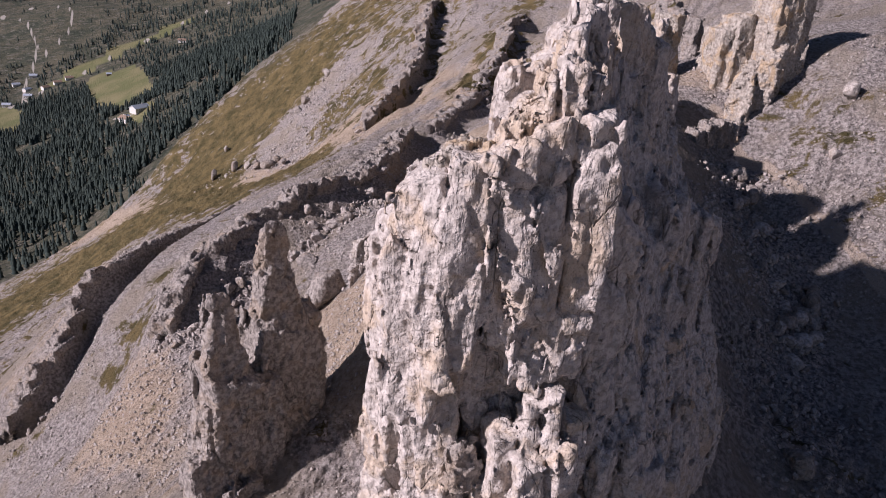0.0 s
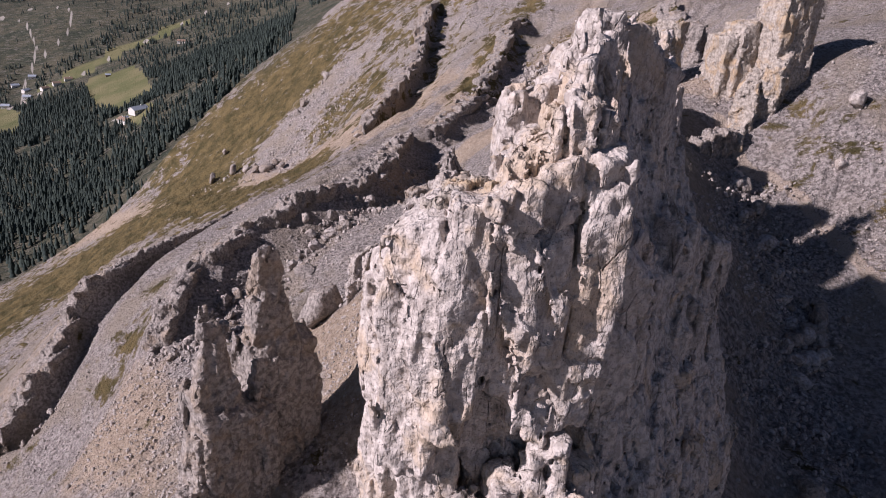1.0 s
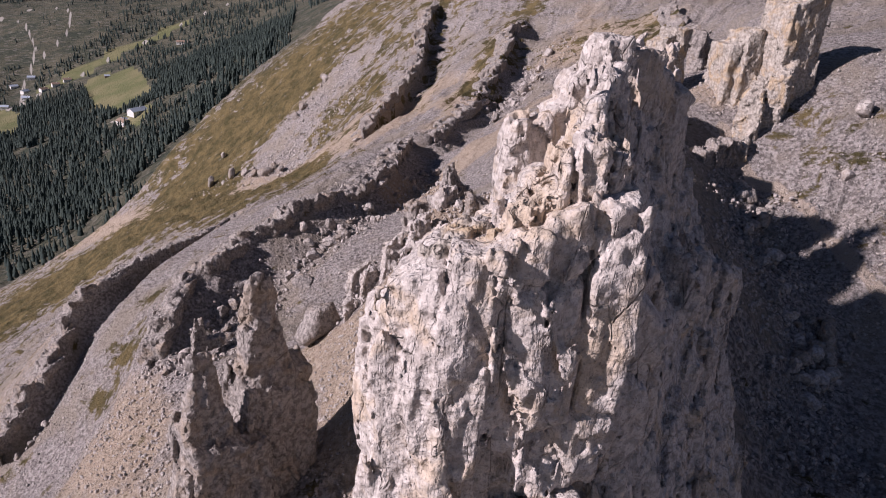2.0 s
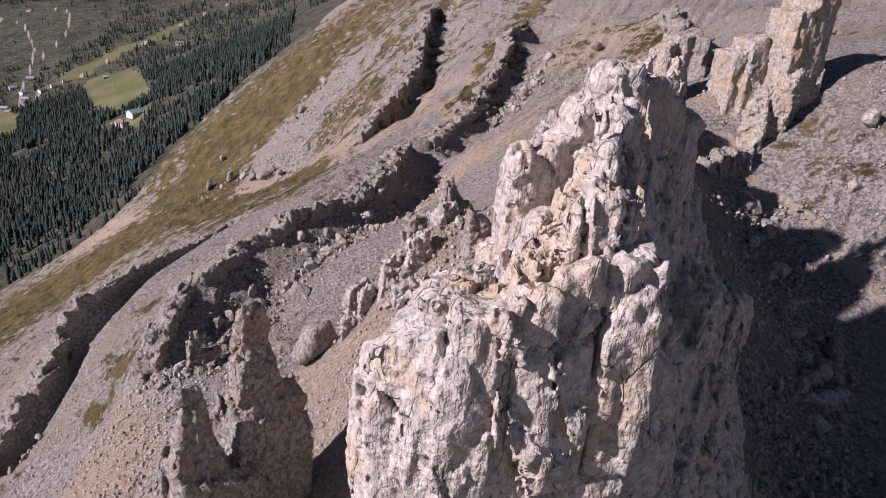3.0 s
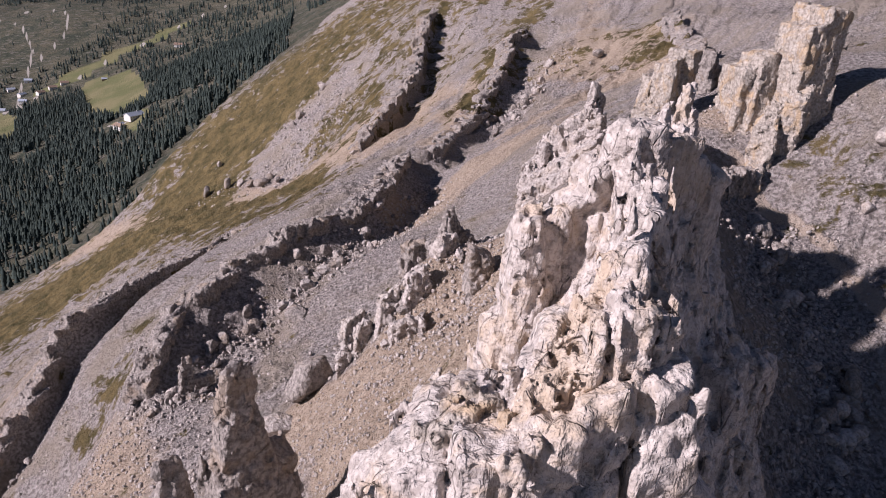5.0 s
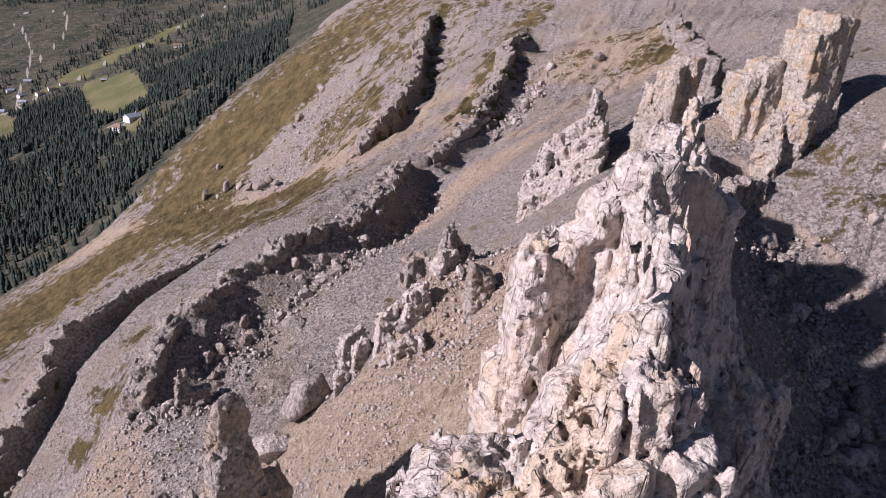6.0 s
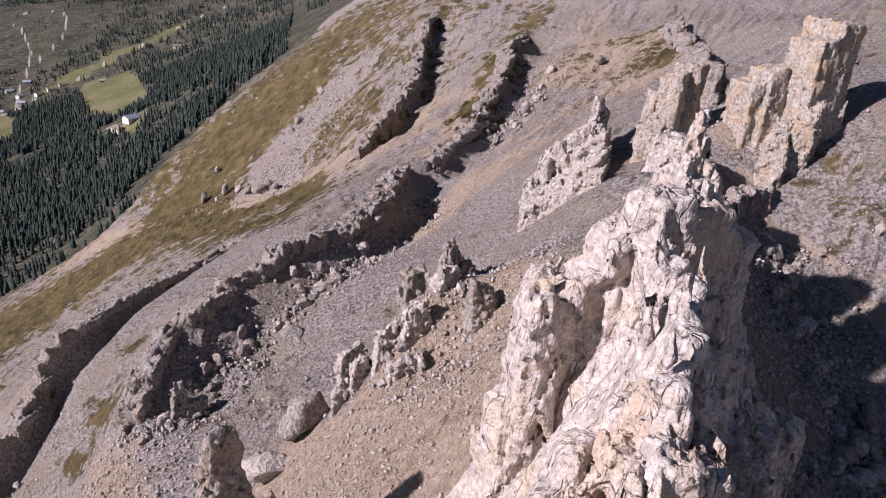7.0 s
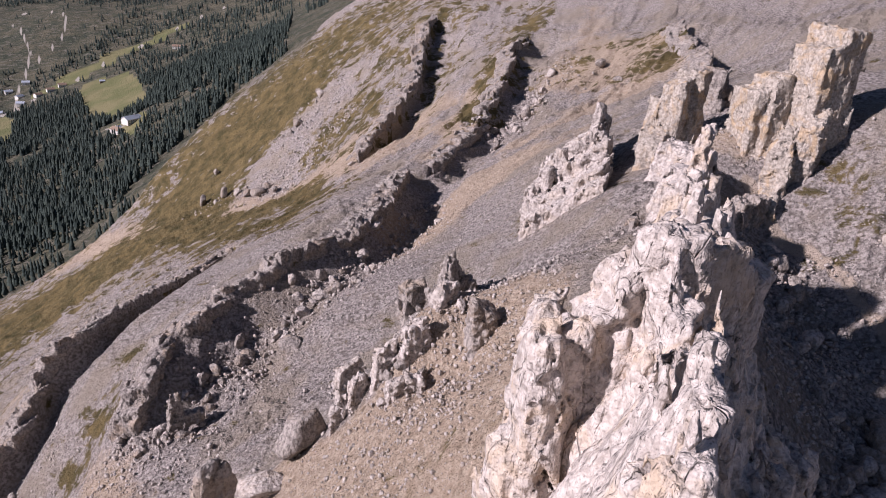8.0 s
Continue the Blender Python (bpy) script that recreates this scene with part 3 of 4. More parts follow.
def scarp_blocks(line, gap, thick, drop, seed, jag=0.8):
    """Blocks of a broken rock step, flush with the slope above it, that follow a crest line."""
    rng = random.Random(seed)
    out = []
    for x, y, z, b in along(line, gap):
        nx, ny = math.sin(b), -math.cos(b)
        j = rng.uniform(-1.0, 0.0) * thick
        back = np.array([1.5, 3.0, 5.0]) - j
        rim = height(x - nx * back, y - ny * back)
        rise = float(np.clip((rim[0] - rim[2]) / 3.5, -0.5, 0.5))
        top = float(rim[0]) + rise * (1.5 - j) - 0.15 + jag * rng.uniform(-1, 0.12)
        out.append((x + nx * j, y + ny * j, gap * rng.uniform(0.8, 1.5), thick * rng.uniform(0.9, 1.2), z - drop, top, nx * rise, ny * rise, 0.03, b + rng.uniform(-0.22, 0.22)))
    return out


def rock_step(label, line, gap, thick, drop, seed, jag, **how):
    """A long step of rock, as a row of ledges."""
    step = tagged(new("rock_step"), label, "rock step", "rock steps")
    blocks = scarp_blocks(line, gap, thick, drop, seed, jag)
    count = max(2, len(blocks) // 8)
    for k in range(count):
        rock_part("ledge", blocks[k * len(blocks) // count:(k + 1) * len(blocks) // count], GREY_ROCK, step, **how)

# ---- the main tower: a broad broken front, a sharp crest and a second summit behind a notch ----
S = 0.93
B = S + math.pi
# x, y, half-length, half-width, foot, top, rise x, rise y, taper, bearing
tower = tagged(new("rock_tower"), "pale grey-pink dolomite tower with ochre stains, split by deep upright cracks", "rock tower")
rock_part("front_buttress", [
    (-0.9, 39.4, 1.5, 2.5, 6, 46.6, 0.9, 0.1, 0.05, -0.85),
    (0.5, 37.3, 1.5, 3.4, 34, 48.9, 0.45, -0.05, -0.05, -0.35),
    (2.4, 36.4, 1.2, 3.4, 37, 50.1, 0.05, -0.12, -0.04, -0.05),
    (4.4, 36.7, 1.1, 3.2, 38, 50.7, 0.15, -0.1, 0.0, 0.05),
    (6.3, 37.5, 1.2, 3.3, 36, 52.2, 0.3, 0.1, 0.02, 0.1),
    (8.3, 38.0, 1.3, 3.5, 36, 53.2, 0.0, 0.2, 0.02, 0.2),
    (10.0, 39.4, 1.4, 3.1, 30, 49.0, -1.2, 0.3, 0.0, 0.55),
    (-0.6, 39.6, 1.3, 2.4, 6, 39.5, 0.3, 0.0, 0.0, -0.7),
    (1.6, 38.6, 1.7, 3.6, 6, 40.5, 0.0, 0.0, 0.04, -0.2),
    (4.6, 39.6, 1.8, 3.4, 6, 41.5, 0.0, 0.0, 0.02, 0.1),
    (7.6, 40.2, 1.8, 3.5, 6, 41.0, 0.0, 0.0, 0.0, 0.15),
    (10.6, 41.4, 1.9, 3.4, 6, 44.5, -0.6, 0.2, 0.0, 0.5),
    (4.5, 41.0, 6.4, 1.8, 6, 31.0, 0.0, 0.0, -0.1, 0.15),
], PALE_ROCK, tower, h=0.19, salt=3, cell=(3.0, 2.8, 7.0), crack=0.55, step=0.38, rough=0.4, fine=0.8)
rock_part("fluted_spur", [
    (4.3, 36.2, 0.7, 1.5, 44, 51.9, 0.3, 0.1, 0.25, 0.15),
    (5.4, 36.6, 0.5, 1.3, 44, 52.5, 0.3, 0.1, 0.25, 0.2),
    (3.6, 36.4, 0.35, 0.9, 44, 51.2, 0.2, 0.1, 0.2, 0.1),
    (6.4, 37.2, 0.6, 1.7, 44, 54.2, 0.3, 0.2, 0.2, 0.15),
    (7.3, 37.3, 0.7, 1.9, 44, 55.3, 0.1, 0.25, 0.15, 0.15),
    (8.4, 37.6, 0.6, 1.8, 44, 55.0, -0.5, 0.3, 0.1, 0.3),
], PALE_ROCK, tower, h=0.16, salt=31, cell=(1.2, 1.1, 5.0), step=0.3, crack=0.35, streak=0.5)
rock_part("crest", [
    (7.6, 38.4, 1.2, 0.75, 46, 56.7, 0.2, 0.2, 0.3, 1.2),
    (8.5, 40.4, 1.5, 0.85, 46, 57.3, 0.0, 0.05, 0.3, 1.2),
    (9.3, 42.6, 1.3, 0.8, 46, 57.5, 0.0, -0.05, 0.3, 1.15),
    (9.9, 44.7, 1.2, 0.9, 46, 56.0, 0.0, -0.5, 0.3, 1.1),
    (10.5, 46.8, 1.6, 1.0, 44, 54.4, 0.0, 0.0, 0.3, S),
    (11.2, 49.4, 1.5, 1.2, 44, 55.6, 0.0, 0.3, 0.3, S),
    (7.9, 39.2, 1.6, 1.1, 40, 54.4, 0.6, 0.1, 0.2, 1.2),
], PALE_ROCK, tower, h=0.19, salt=5, cell=(3.0, 2.2, 4.4), step=0.28, crack=0.0, streak=0.6, fine=0.5)
rock_part("second_summit", [
    (11.6, 52.6, 1.4, 1.6, 20, 57.7, 0.1, -0.1, 0.15, 0.4),
    (13.3, 53.5, 1.5, 1.7, 20, 57.2, -0.2, -0.1, 0.12, 0.45),
    (15.2, 55.0, 1.4, 1.9, 20, 56.0, -0.4, 0.0, 0.12, 0.6),
    (17.2, 57.6, 1.8, 2.0, 20, 54.3, -0.4, 0.0, 0.12, S),
    (13.2, 57.2, 2.8, 2.0, 20, 55.6, 0.0, 0.0, 0.3, S),
    (16.0, 62.2, 1.2, 1.0, 40, 57.0, 0.0, 0.0, 0.5, S),
    (17.0, 63.6, 2.6, 1.8, 30, 54.4, 0.0, -0.2, 0.35, S),
    (20.0, 70.0, 3.6, 2.0, 30, 50.0, 0.0, -0.2, 0.4, S),
    (23.0, 77.0, 3.8, 2.2, 30, 48.0, 0.0, -0.1, 0.4, S),
    (10.0, 53.6, 1.1, 1.5, 20, 55.2, 0.6, 0.1, 0.15, 0.3),
    (8.6, 53.6, 0.9, 1.5, 20, 53.2, 0.5, 0.2, 0.15, 0.2),
], PALE_ROCK, tower, h=0.25, salt=37, cell=(2.3, 1.9, 5.4), step=0.34, crack=0.25, streak=0.6, fine=0.7)
rock_part("wall", [
    slab(8.6, 40.4, 56.2, 2.8, 3.2, 4.6, 8, 1.1), slab(10.2, 46.0, 55.2, 3.6, 5.2, 2.9, 8), slab(12.6, 52.4, 56.6, 4.0, 6.4, 2.7, 8),
    slab(15.6, 58.0, 54.6, 4.0, 7.0, 2.5, 8), slab(19.4, 66.5, 51.5, 5.0, 7.4, 2.4, 8),
    (13.2, 44.2, 1.9, 1.6, 8, 45.5, -0.6, 0.2, 0.1, S), (16.0, 46.6, 1.8, 1.5, 8, 42.0, -0.9, 0.2, 0.1, S),
    (18.6, 50.6, 1.7, 1.4, 8, 43.0, -1.0, 0.0, 0.1, S), (21.2, 54.6, 1.8, 1.5, 8, 42.6, -0.9, 0.0, 0.1, S),
    (20.6, 50.6, 1.5, 1.5, 8, 35.5, -0.9, 0.0, 0.1, S), (18.4, 47.2, 1.6, 1.5, 8, 33.5, -0.8, 0.2, 0.1, S), (23.2, 54.0, 1.7, 1.4, 8, 35.0, -0.9, 0.0, 0.1, S),
    (15.4, 43.4, 1.5, 1.4, 8, 34.5, -0.8, 0.2, 0.1, S), (25.6, 60.4, 2.8, 1.9, 8, 39.0, -0.7, 0.0, 0.12, S), (12.4, 41.6, 1.4, 1.4, 8, 33.0, -0.5, 0.3, 0.1, 0.7),
    (21.6, 48.6, 1.4, 1.3, 8, 27.0, -0.8, 0.0, 0.1, S), (17.6, 44.0, 1.3, 1.2, 8, 25.0, -0.7, 0.0, 0.1, S),
], PALE_ROCK, tower, h=0.28, salt=8, cell=(2.2, 1.8, 8.0), step=0.5, crack=0.7, fine=1.1, streak=0.6)
rock_part("left_flank", [
    slab(8.3, 39.8, 55.4, 2.4, 3.4, 3.0, 16, 1.2 + math.pi), slab(9.4, 43.6, 55.6, 2.4, 4.2, 2.6, 14, 1.15 + math.pi),
    slab(10.6, 47.6, 53.6, 2.6, 4.6, 2.3, 14, B), slab(11.8, 51.5, 53.6, 2.6, 5.0, 2.3, 14, B), slab(14.0, 57.5, 52.6, 3.5, 6.4, 2.0, 14, B),
    slab(17.0, 63.5, 51.0, 4.0, 7.0, 1.9, 14, B), slab(20.0, 70.0, 48.5, 4.0, 8.0, 1.8, 14, B), slab(23.0, 77.0, 46.0, 4.0, 8.5, 1.7, 14, B),
], PALE_ROCK, tower, h=0.29, salt=10, cell=(3.4, 2.6, 5.0), step=0.26, crack=0.0, streak=0.7, fine=0.5)
rock_part("side_fin", [
    (5.8, 51.8, 0.9, 1.2, 30, 52.4, 0.2, 0.3, 0.2, 0.2),
    (7.0, 53.0, 1.1, 1.5, 30, 52.2, 0.4, 0.2, 0.2, 0.3),
    (6.4, 55.4, 2.4, 1.0, 25, 51.0, 0.3, 0.0, 0.3, 1.3),
    (7.0, 59.0, 2.2, 1.2, 25, 49.8, 0.3, 0.0, 0.3, 1.25),
    (5.0, 52.4, 1.3, 1.4, 18, 45.5, 0.5, 0.0, 0.15, 0.4),
    (5.4, 55.6, 3.0, 1.6, 18, 42.0, 0.6, 0.0, 0.25, 1.25),
], PALE_ROCK, tower, h=0.24, salt=13, cell=(2.0, 1.6, 5.0), step=0.34, crack=0.25, fine=0.7)
rock_part("lower_outcrop", [
    (5.6, 34.8, 1.0, 1.5, 6, 33.0, 0.2, 0.1, 0.1, 0.3),
    (7.2, 34.4, 0.8, 1.3, 6, 35.4, 0.1, 0.1, 0.2, 0.2),
    (8.4, 34.6, 0.7, 1.5, 6, 36.0, 0.1, 0.1, 0.2, 0.2),
    (9.8, 35.4, 1.0, 1.7, 6, 34.0, -0.3, 0.1, 0.2, 0.4),
    (7.4, 33.0, 1.1, 0.9, 6, 31.5, 0.1, 0.1, 0.1, 0.2),
    (9.2, 33.4, 0.9, 0.8, 6, 32.6, 0.0, 0.1, 0.15, 0.5),
], PALE_ROCK, tower, h=0.2, salt=17, cell=(2.4, 2.4, 3.0), step=0.25, crack=0.2, fine=0.5)
rock_part("ledge_rubble", [
    (0.9, 35.2, 0.5, 0.4, 47, 49.9, 0.1, 0.0, 0.2, 0.3), (1.6, 35.7, 0.6, 0.5, 47, 50.4, 0.0, 0.1, 0.2, 0.9), (2.5, 36.4, 0.5, 0.5, 48, 50.6, -0.1, 0.0, 0.2, 0.2),
    (1.9, 37.1, 0.6, 0.4, 47, 50.4, 0.0, 0.0, 0.2, 1.4), (3.1, 35.3, 0.35, 0.35, 49, 50.7, 0.0, 0.0, 0.2, 0.5), (0.2, 36.0, 0.5, 0.5, 46, 49.4, 0.2, 0.0, 0.2, 0.1),
    (1.1, 36.5, 0.4, 0.4, 47, 50.3, 0.0, 0.0, 0.2, 0.8)], OCHRE_ROCK, tower, "loose yellow rubble on a ledge", h=0.13, salt=23, cell=(0.9, 0.9, 0.9), step=0.15, crack=0.1, rough=0.1, fine=0.4)
rock_part("wedged_boulder", [(3.3, 34.6, 1.0, 1.0, 28.2, 31.2, 0.3, 0.2, 0.3, 0.5)], GREY_ROCK, tower, h=0.12, salt=19, cell=(3, 3, 3), step=0.2)

# ---- grey pinnacles beside it ----
pinnacle = tagged(new("rock_pinnacle"), "grey rock pinnacles with rough pitted faces above the scree", "rock pinnacle")
rock_part("tall_spike", [
    (-14.8, 61.2, 4.4, 2.5, 12, 34.6, 0.0, 0.0, 0.88, 0.75), (-12.8, 62.6, 2.6, 2.0, 2, 24.5, -0.5, 0.0, 0.3, 0.75), (-13.8, 61.6, 4.0, 2.4, -4, 23.5, -0.5, 0.0, 0.15, 0.75)],
          GREY_ROCK, pinnacle, h=0.22, salt=43, cell=(2.4, 2.4, 4.0), step=0.36, crack=0.3, fine=0.8)
rock_part("short_spike", [
    (-18.6, 55.8, 4.0, 2.5, 7, 29.2, 0.0, 0.0, 0.86, 0.7), (-17.4, 56.6, 3.8, 2.4, -4, 20.5, -0.4, 0.0, 0.12, 0.7)],
          GREY_ROCK, pinnacle, h=0.22, salt=47, cell=(2.4, 2.4, 4.0), step=0.36, crack=0.3, fine=0.8)
rock_part("foot", [(-15.6, 59.2, 5.0, 2.2, -6, 14.0, -0.3, 0.0, 0.25, 0.72), (-20.2, 53.4, 2.2, 2.2, -6, 13.0, 0.3, 0.0, 0.3, 0.7), (-17.0, 53.6, 2.4, 1.8, -6, 9.0, 0.3, 0.0, 0.3, 0.7)],
          GREY_ROCK, pinnacle, h=0.22, salt=49, cell=(1.8, 1.8, 3), step=0.4, crack=0.35)

# ---- towers behind, on the same strike ----
def tower_behind(name, label, blocks, stone, salt, **how):
    return rock(name, label, blocks, stone, group="rock towers along the ridge", h=how.pop("h", 0.4), salt=salt, cell=how.pop("cell", (3.2, 3.2, 7)), **how)


tower_behind("rock_pillar", "squat pillar of yellow-stained dolomite with a flat front", [
    (63.5, 159.0, 2.4, 4.0, 26, 47.5, 0.1, 0.0, 0.15, 0.3), (66.5, 158.0, 2.6, 4.0, 26, 50.8, 0.2, 0.0, 0.18, 0.3)], OCHRE_ROCK, 61)
tower_behind("rock_pillar", "tall blocky dolomite pillar, yellow in front and grey behind", [
    (72.0, 155.0, 2.4, 4.5, 26, 57.0, 0.2, 0.1, 0.15, 0.4), (76.0, 157.0, 3.2, 5.0, 26, 60.0, -0.1, 0.0, 0.15, 0.4),
    (78.5, 159.5, 2.5, 4.0, 26, 57.0, -0.2, 0.0, 0.1, 0.4)], OCHRE_ROCK, 67)
tower_behind("rock_apron", "knobbly pale rock spur below the pillars", [
    (68.0, 151.0, 4.5, 3.4, 14, 40.0, 0.6, 0.3, 0.45, 1.0), (65.5, 147.0, 4.0, 3.0, 12, 31.0, 0.5, 0.6, 0.45, 1.0),
    (72.5, 150.5, 3.2, 3.2, 16, 44.0, 0.6, 0.3, 0.45, 1.0)], OCHRE_ROCK, 71, cell=(2.2, 2.2, 2.6), step=0.6)
tower_behind("rock_tooth", "broad grey dolomite tooth with a broken top", [
    (50.0, 165.0, 3.0, 3.5, 22, 47.0, 0.3, 0.0, 0.3, S), (54.0, 167.0, 2.8, 3.5, 22, 49.0, 0.0, 0.0, 0.25, S),
    (47.0, 168.0, 1.6, 2.0, 22, 43.0, 0.0, 0.0, 0.4, S), (45.5, 160.0, 3.5, 3.5, 18, 36.0, 0.4, 0.2, 0.4, S)], OCHRE_ROCK, 73)
tower_behind("rock_tooth", "narrow dark tooth of split rock", [
    (64.5, 180.0, 1.6, 2.5, 28, 48.0, 0.0, 0.0, 0.3, S), (67.5, 182.0, 2.6, 3.0, 28, 44.5, -0.6, 0.0, 0.4, S)], GREY_ROCK, 79)
fin = tagged(new("rock_fin"), "weathered grey-brown rock fin with hooked tips above a ribbed rock slope", "rock fin", "rock towers along the ridge")
FIN = dict(h=0.36, cell=(2.2, 1.8, 3.2), step=0.6, crack=0.3)
rock_part("tip", [(37.0, 173.5, 1.5, 1.3, 20, 39.6, -0.4, 0.0, 0.45, 1.0), (38.6, 175.0, 1.8, 1.4, 20, 37.2, -0.7, 0.0, 0.3, 1.0)], SCREE_STONE, fin, salt=83, **FIN)
rock_part("spike", [(35.4, 168.5, 1.2, 1.2, 20, 36.4, 0.0, 0.0, 0.45, 1.1), (37.2, 167.0, 1.1, 1.2, 18, 35.0, 0.0, 0.0, 0.35, 1.1), (36.6, 163.0, 1.0, 1.0, 18, 32.4, 0.0, 0.0, 0.4, 1.1)],
          SCREE_STONE, fin, salt=84, **FIN)
rock_part("slope", [
    slab(39.0, 174.0, 36.0, 4.0, 6.5, 0.9, 2, 1.15 + math.pi), slab(38.2, 166.0, 34.0, 4.5, 8.0, 0.85, 2, 1.15 + math.pi), slab(36.6, 158.0, 31.5, 4.5, 8.0, 0.8, 2, 1.2 + math.pi),
    slab(34.8, 151.0, 30.0, 4.0, 7.5, 0.75, 2, 1.2 + math.pi), (29.0, 169.0, 1.6, 1.3, 8, 30.0, 0.0, 0.0, 0.3, 1.0), (26.0, 166.0, 1.8, 1.6, 4, 26.6, 0.2, 0.0, 0.3, 1.0),
    (22.5, 164.0, 1.6, 1.2, 4, 22.6, 0.2, 0.0, 0.3, 1.0)], SCREE_STONE, fin, salt=86, **FIN)
tower_behind("rock_knoll", "dark broken knoll on the crest of the saddle", [
    (24.2, 104.0, 1.6, 1.2, 22, 37.0, 0.2, 0.0, 0.3, 0.5), (26.4, 104.6, 1.0, 1.0, 22, 38.8, 0.0, 0.0, 0.3, 0.5), (22.0, 103.4, 1.6, 1.2, 20, 34.6, 0.3, 0.0, 0.3, 0.5)],
    GREY_ROCK, 85, cell=(1.2, 1.2, 2.0), step=0.5, h=0.25)
tower_behind("rock_spire", "slim pale spire rising from the broken ridge", [
    (30.6, 98.0, 1.6, 1.3, 32, 53.0, 0.0, 0.0, 0.5, S), (32.6, 100.5, 1.4, 1.2, 32, 49.5, 0.0, 0.0, 0.5, S),
    (28.6, 95.0, 2.0, 2.0, 28, 48.0, 0.2, 0.2, 0.5, S)], PALE_ROCK, 89, h=0.25, cell=(2, 2, 4))
tower_behind("rock_ridge", "broken pale dolomite ridge falling away in steps", [
    (24.5, 83.0, 6.0, 8.0, 10, 47.0, 0.0, -0.2, 0.75, S), (29.0, 95.0, 6.0, 9.0, 10, 46.0, 0.0, 0.0, 0.75, S),
    (34.0, 110.0, 8.0, 9.0, 10, 42.0, 0.0, -0.1, 0.75, S), (40.0, 126.0, 8.0, 9.0, 10, 40.0, 0.0, 0.0, 0.75, S),
    (45.5, 144.0, 8.0, 9.0, 12, 39.0, 0.0, 0.1, 0.7, S), (36.0, 108.0, 2.5, 3.0, 20, 44.5, 0.0, 0.0, 0.4, S)], PALE_ROCK, 97, h=0.42)
tower_behind("rock_step", "dark broken step of rock above the boulder gully", [
    (58.0, 141.0, 2.0, 2.2, 16, 30.0, 0.0, 0.0, 0.25, 0.5), (61.5, 143.0, 1.8, 2.0, 16, 30.5, 0.0, 0.0, 0.3, 0.5),
    (55.0, 138.5, 2.2, 2.2, 14, 29.0, 0.0, 0.0, 0.25, 0.5)], GREY_ROCK, 101, h=0.3, cell=(1.8, 1.8, 5))

# ---- the rubble shelf ----
rock("rock_horn", "dark curved rock horn standing on a rubble shelf", [
    (3.2, 101.6, 2.6, 1.9, 24, 34.4, 0.0, 0.0, 0.85, 0.5), (4.6, 102.4, 2.2, 1.5, 18, 31.0, -0.8, 0.0, 0.35, 0.4),
    (7.2, 103.4, 2.2, 1.4, 16, 28.4, -0.4, 0.0, 0.3, 0.4), (3.0, 101.4, 2.6, 1.8, 16, 28.5, 0.0, 0.0, 0.1, 0.5)], GREY_ROCK, h=0.2, salt=103, cell=(2, 2, 4), step=0.2)
rock("boulder", "rounded upright grey boulder at the edge of the shelf", [(-1.5, 112.8, 1.7, 1.6, 8, 23.5, 0.3, 0.0, 0.15, 0.4)], GREY_ROCK, h=0.2, salt=107, cell=(3, 3, 5), step=0.2)
rock("rock_slab", "angular grey boulder leaning on the rubble shelf", [(6.9, 91.4, 1.8, 1.6, 22, 32.0, -0.5, 0.1, 0.3, 0.3)], GREY_ROCK, h=0.16, salt=109, cell=(4, 4, 6), step=0.15, crack=0.2)
rock("rock_hump", "low rounded boulder half sunk in rubble", [(12.2, 104.5, 1.9, 1.5, 20, 28.0, 0.0, 0.0, 0.35, 0.3)], GREY_ROCK, h=0.2, salt=113, step=0.2)
rib = tagged(new("rock_rib"), "low crumbling rock rib across the soil slope", "rock rib")
for k, block in enumerate([(-0.9, 92.6, 2.4, 1.5, 12, 28.6, 0.5, 0.1, 0.5, 0.5), (-4.4, 93.2, 2.2, 1.6, 8, 25.0, 0.7, 0.1, 0.5, 0.4),
                           (-7.4, 93.8, 2.0, 1.6, 6, 20.2, 0.8, 0.0, 0.5, 0.4), (2.4, 97.5, 2.6, 1.6, 14, 31.0, 0.2, 0.1, 0.5, 0.8), (-10.2, 93.6, 1.6, 1.4, 2, 15.2, 0.7, 0.0, 0.5, 0.4),
                           (-9.6, 102.4, 3.0, 1.6, 4, 16.0, 0.6, 0.0, 0.5, 0.5), (-2.6, 88.6, 1.4, 1.1, 10, 23.4, 0.4, 0.0, 0.3, 0.2), (-0.6, 88.8, 1.2, 1.0, 10, 23.8, 0.3, 0.0, 0.3, 0.1)]):
    rock_part("outcrop", [block], SCREE_STONE, rib, h=0.22, salt=127 + k, cell=(2, 2, 2.6), step=0.32, crack=0.25)
rock("rock_fang", "small pointed rock fang rising from rubble", [(-46.2, 130.6, 2.8, 1.8, -28, -12.2, 0.0, 0.0, 0.75, 0.5), (-43.6, 132.0, 2.4, 1.6, -28, -17.0, 0.0, 0.0, 0.4, 0.5)],
     GREY_ROCK, h=0.22, salt=139, cell=(2.5, 2.5, 4), step=0.2)

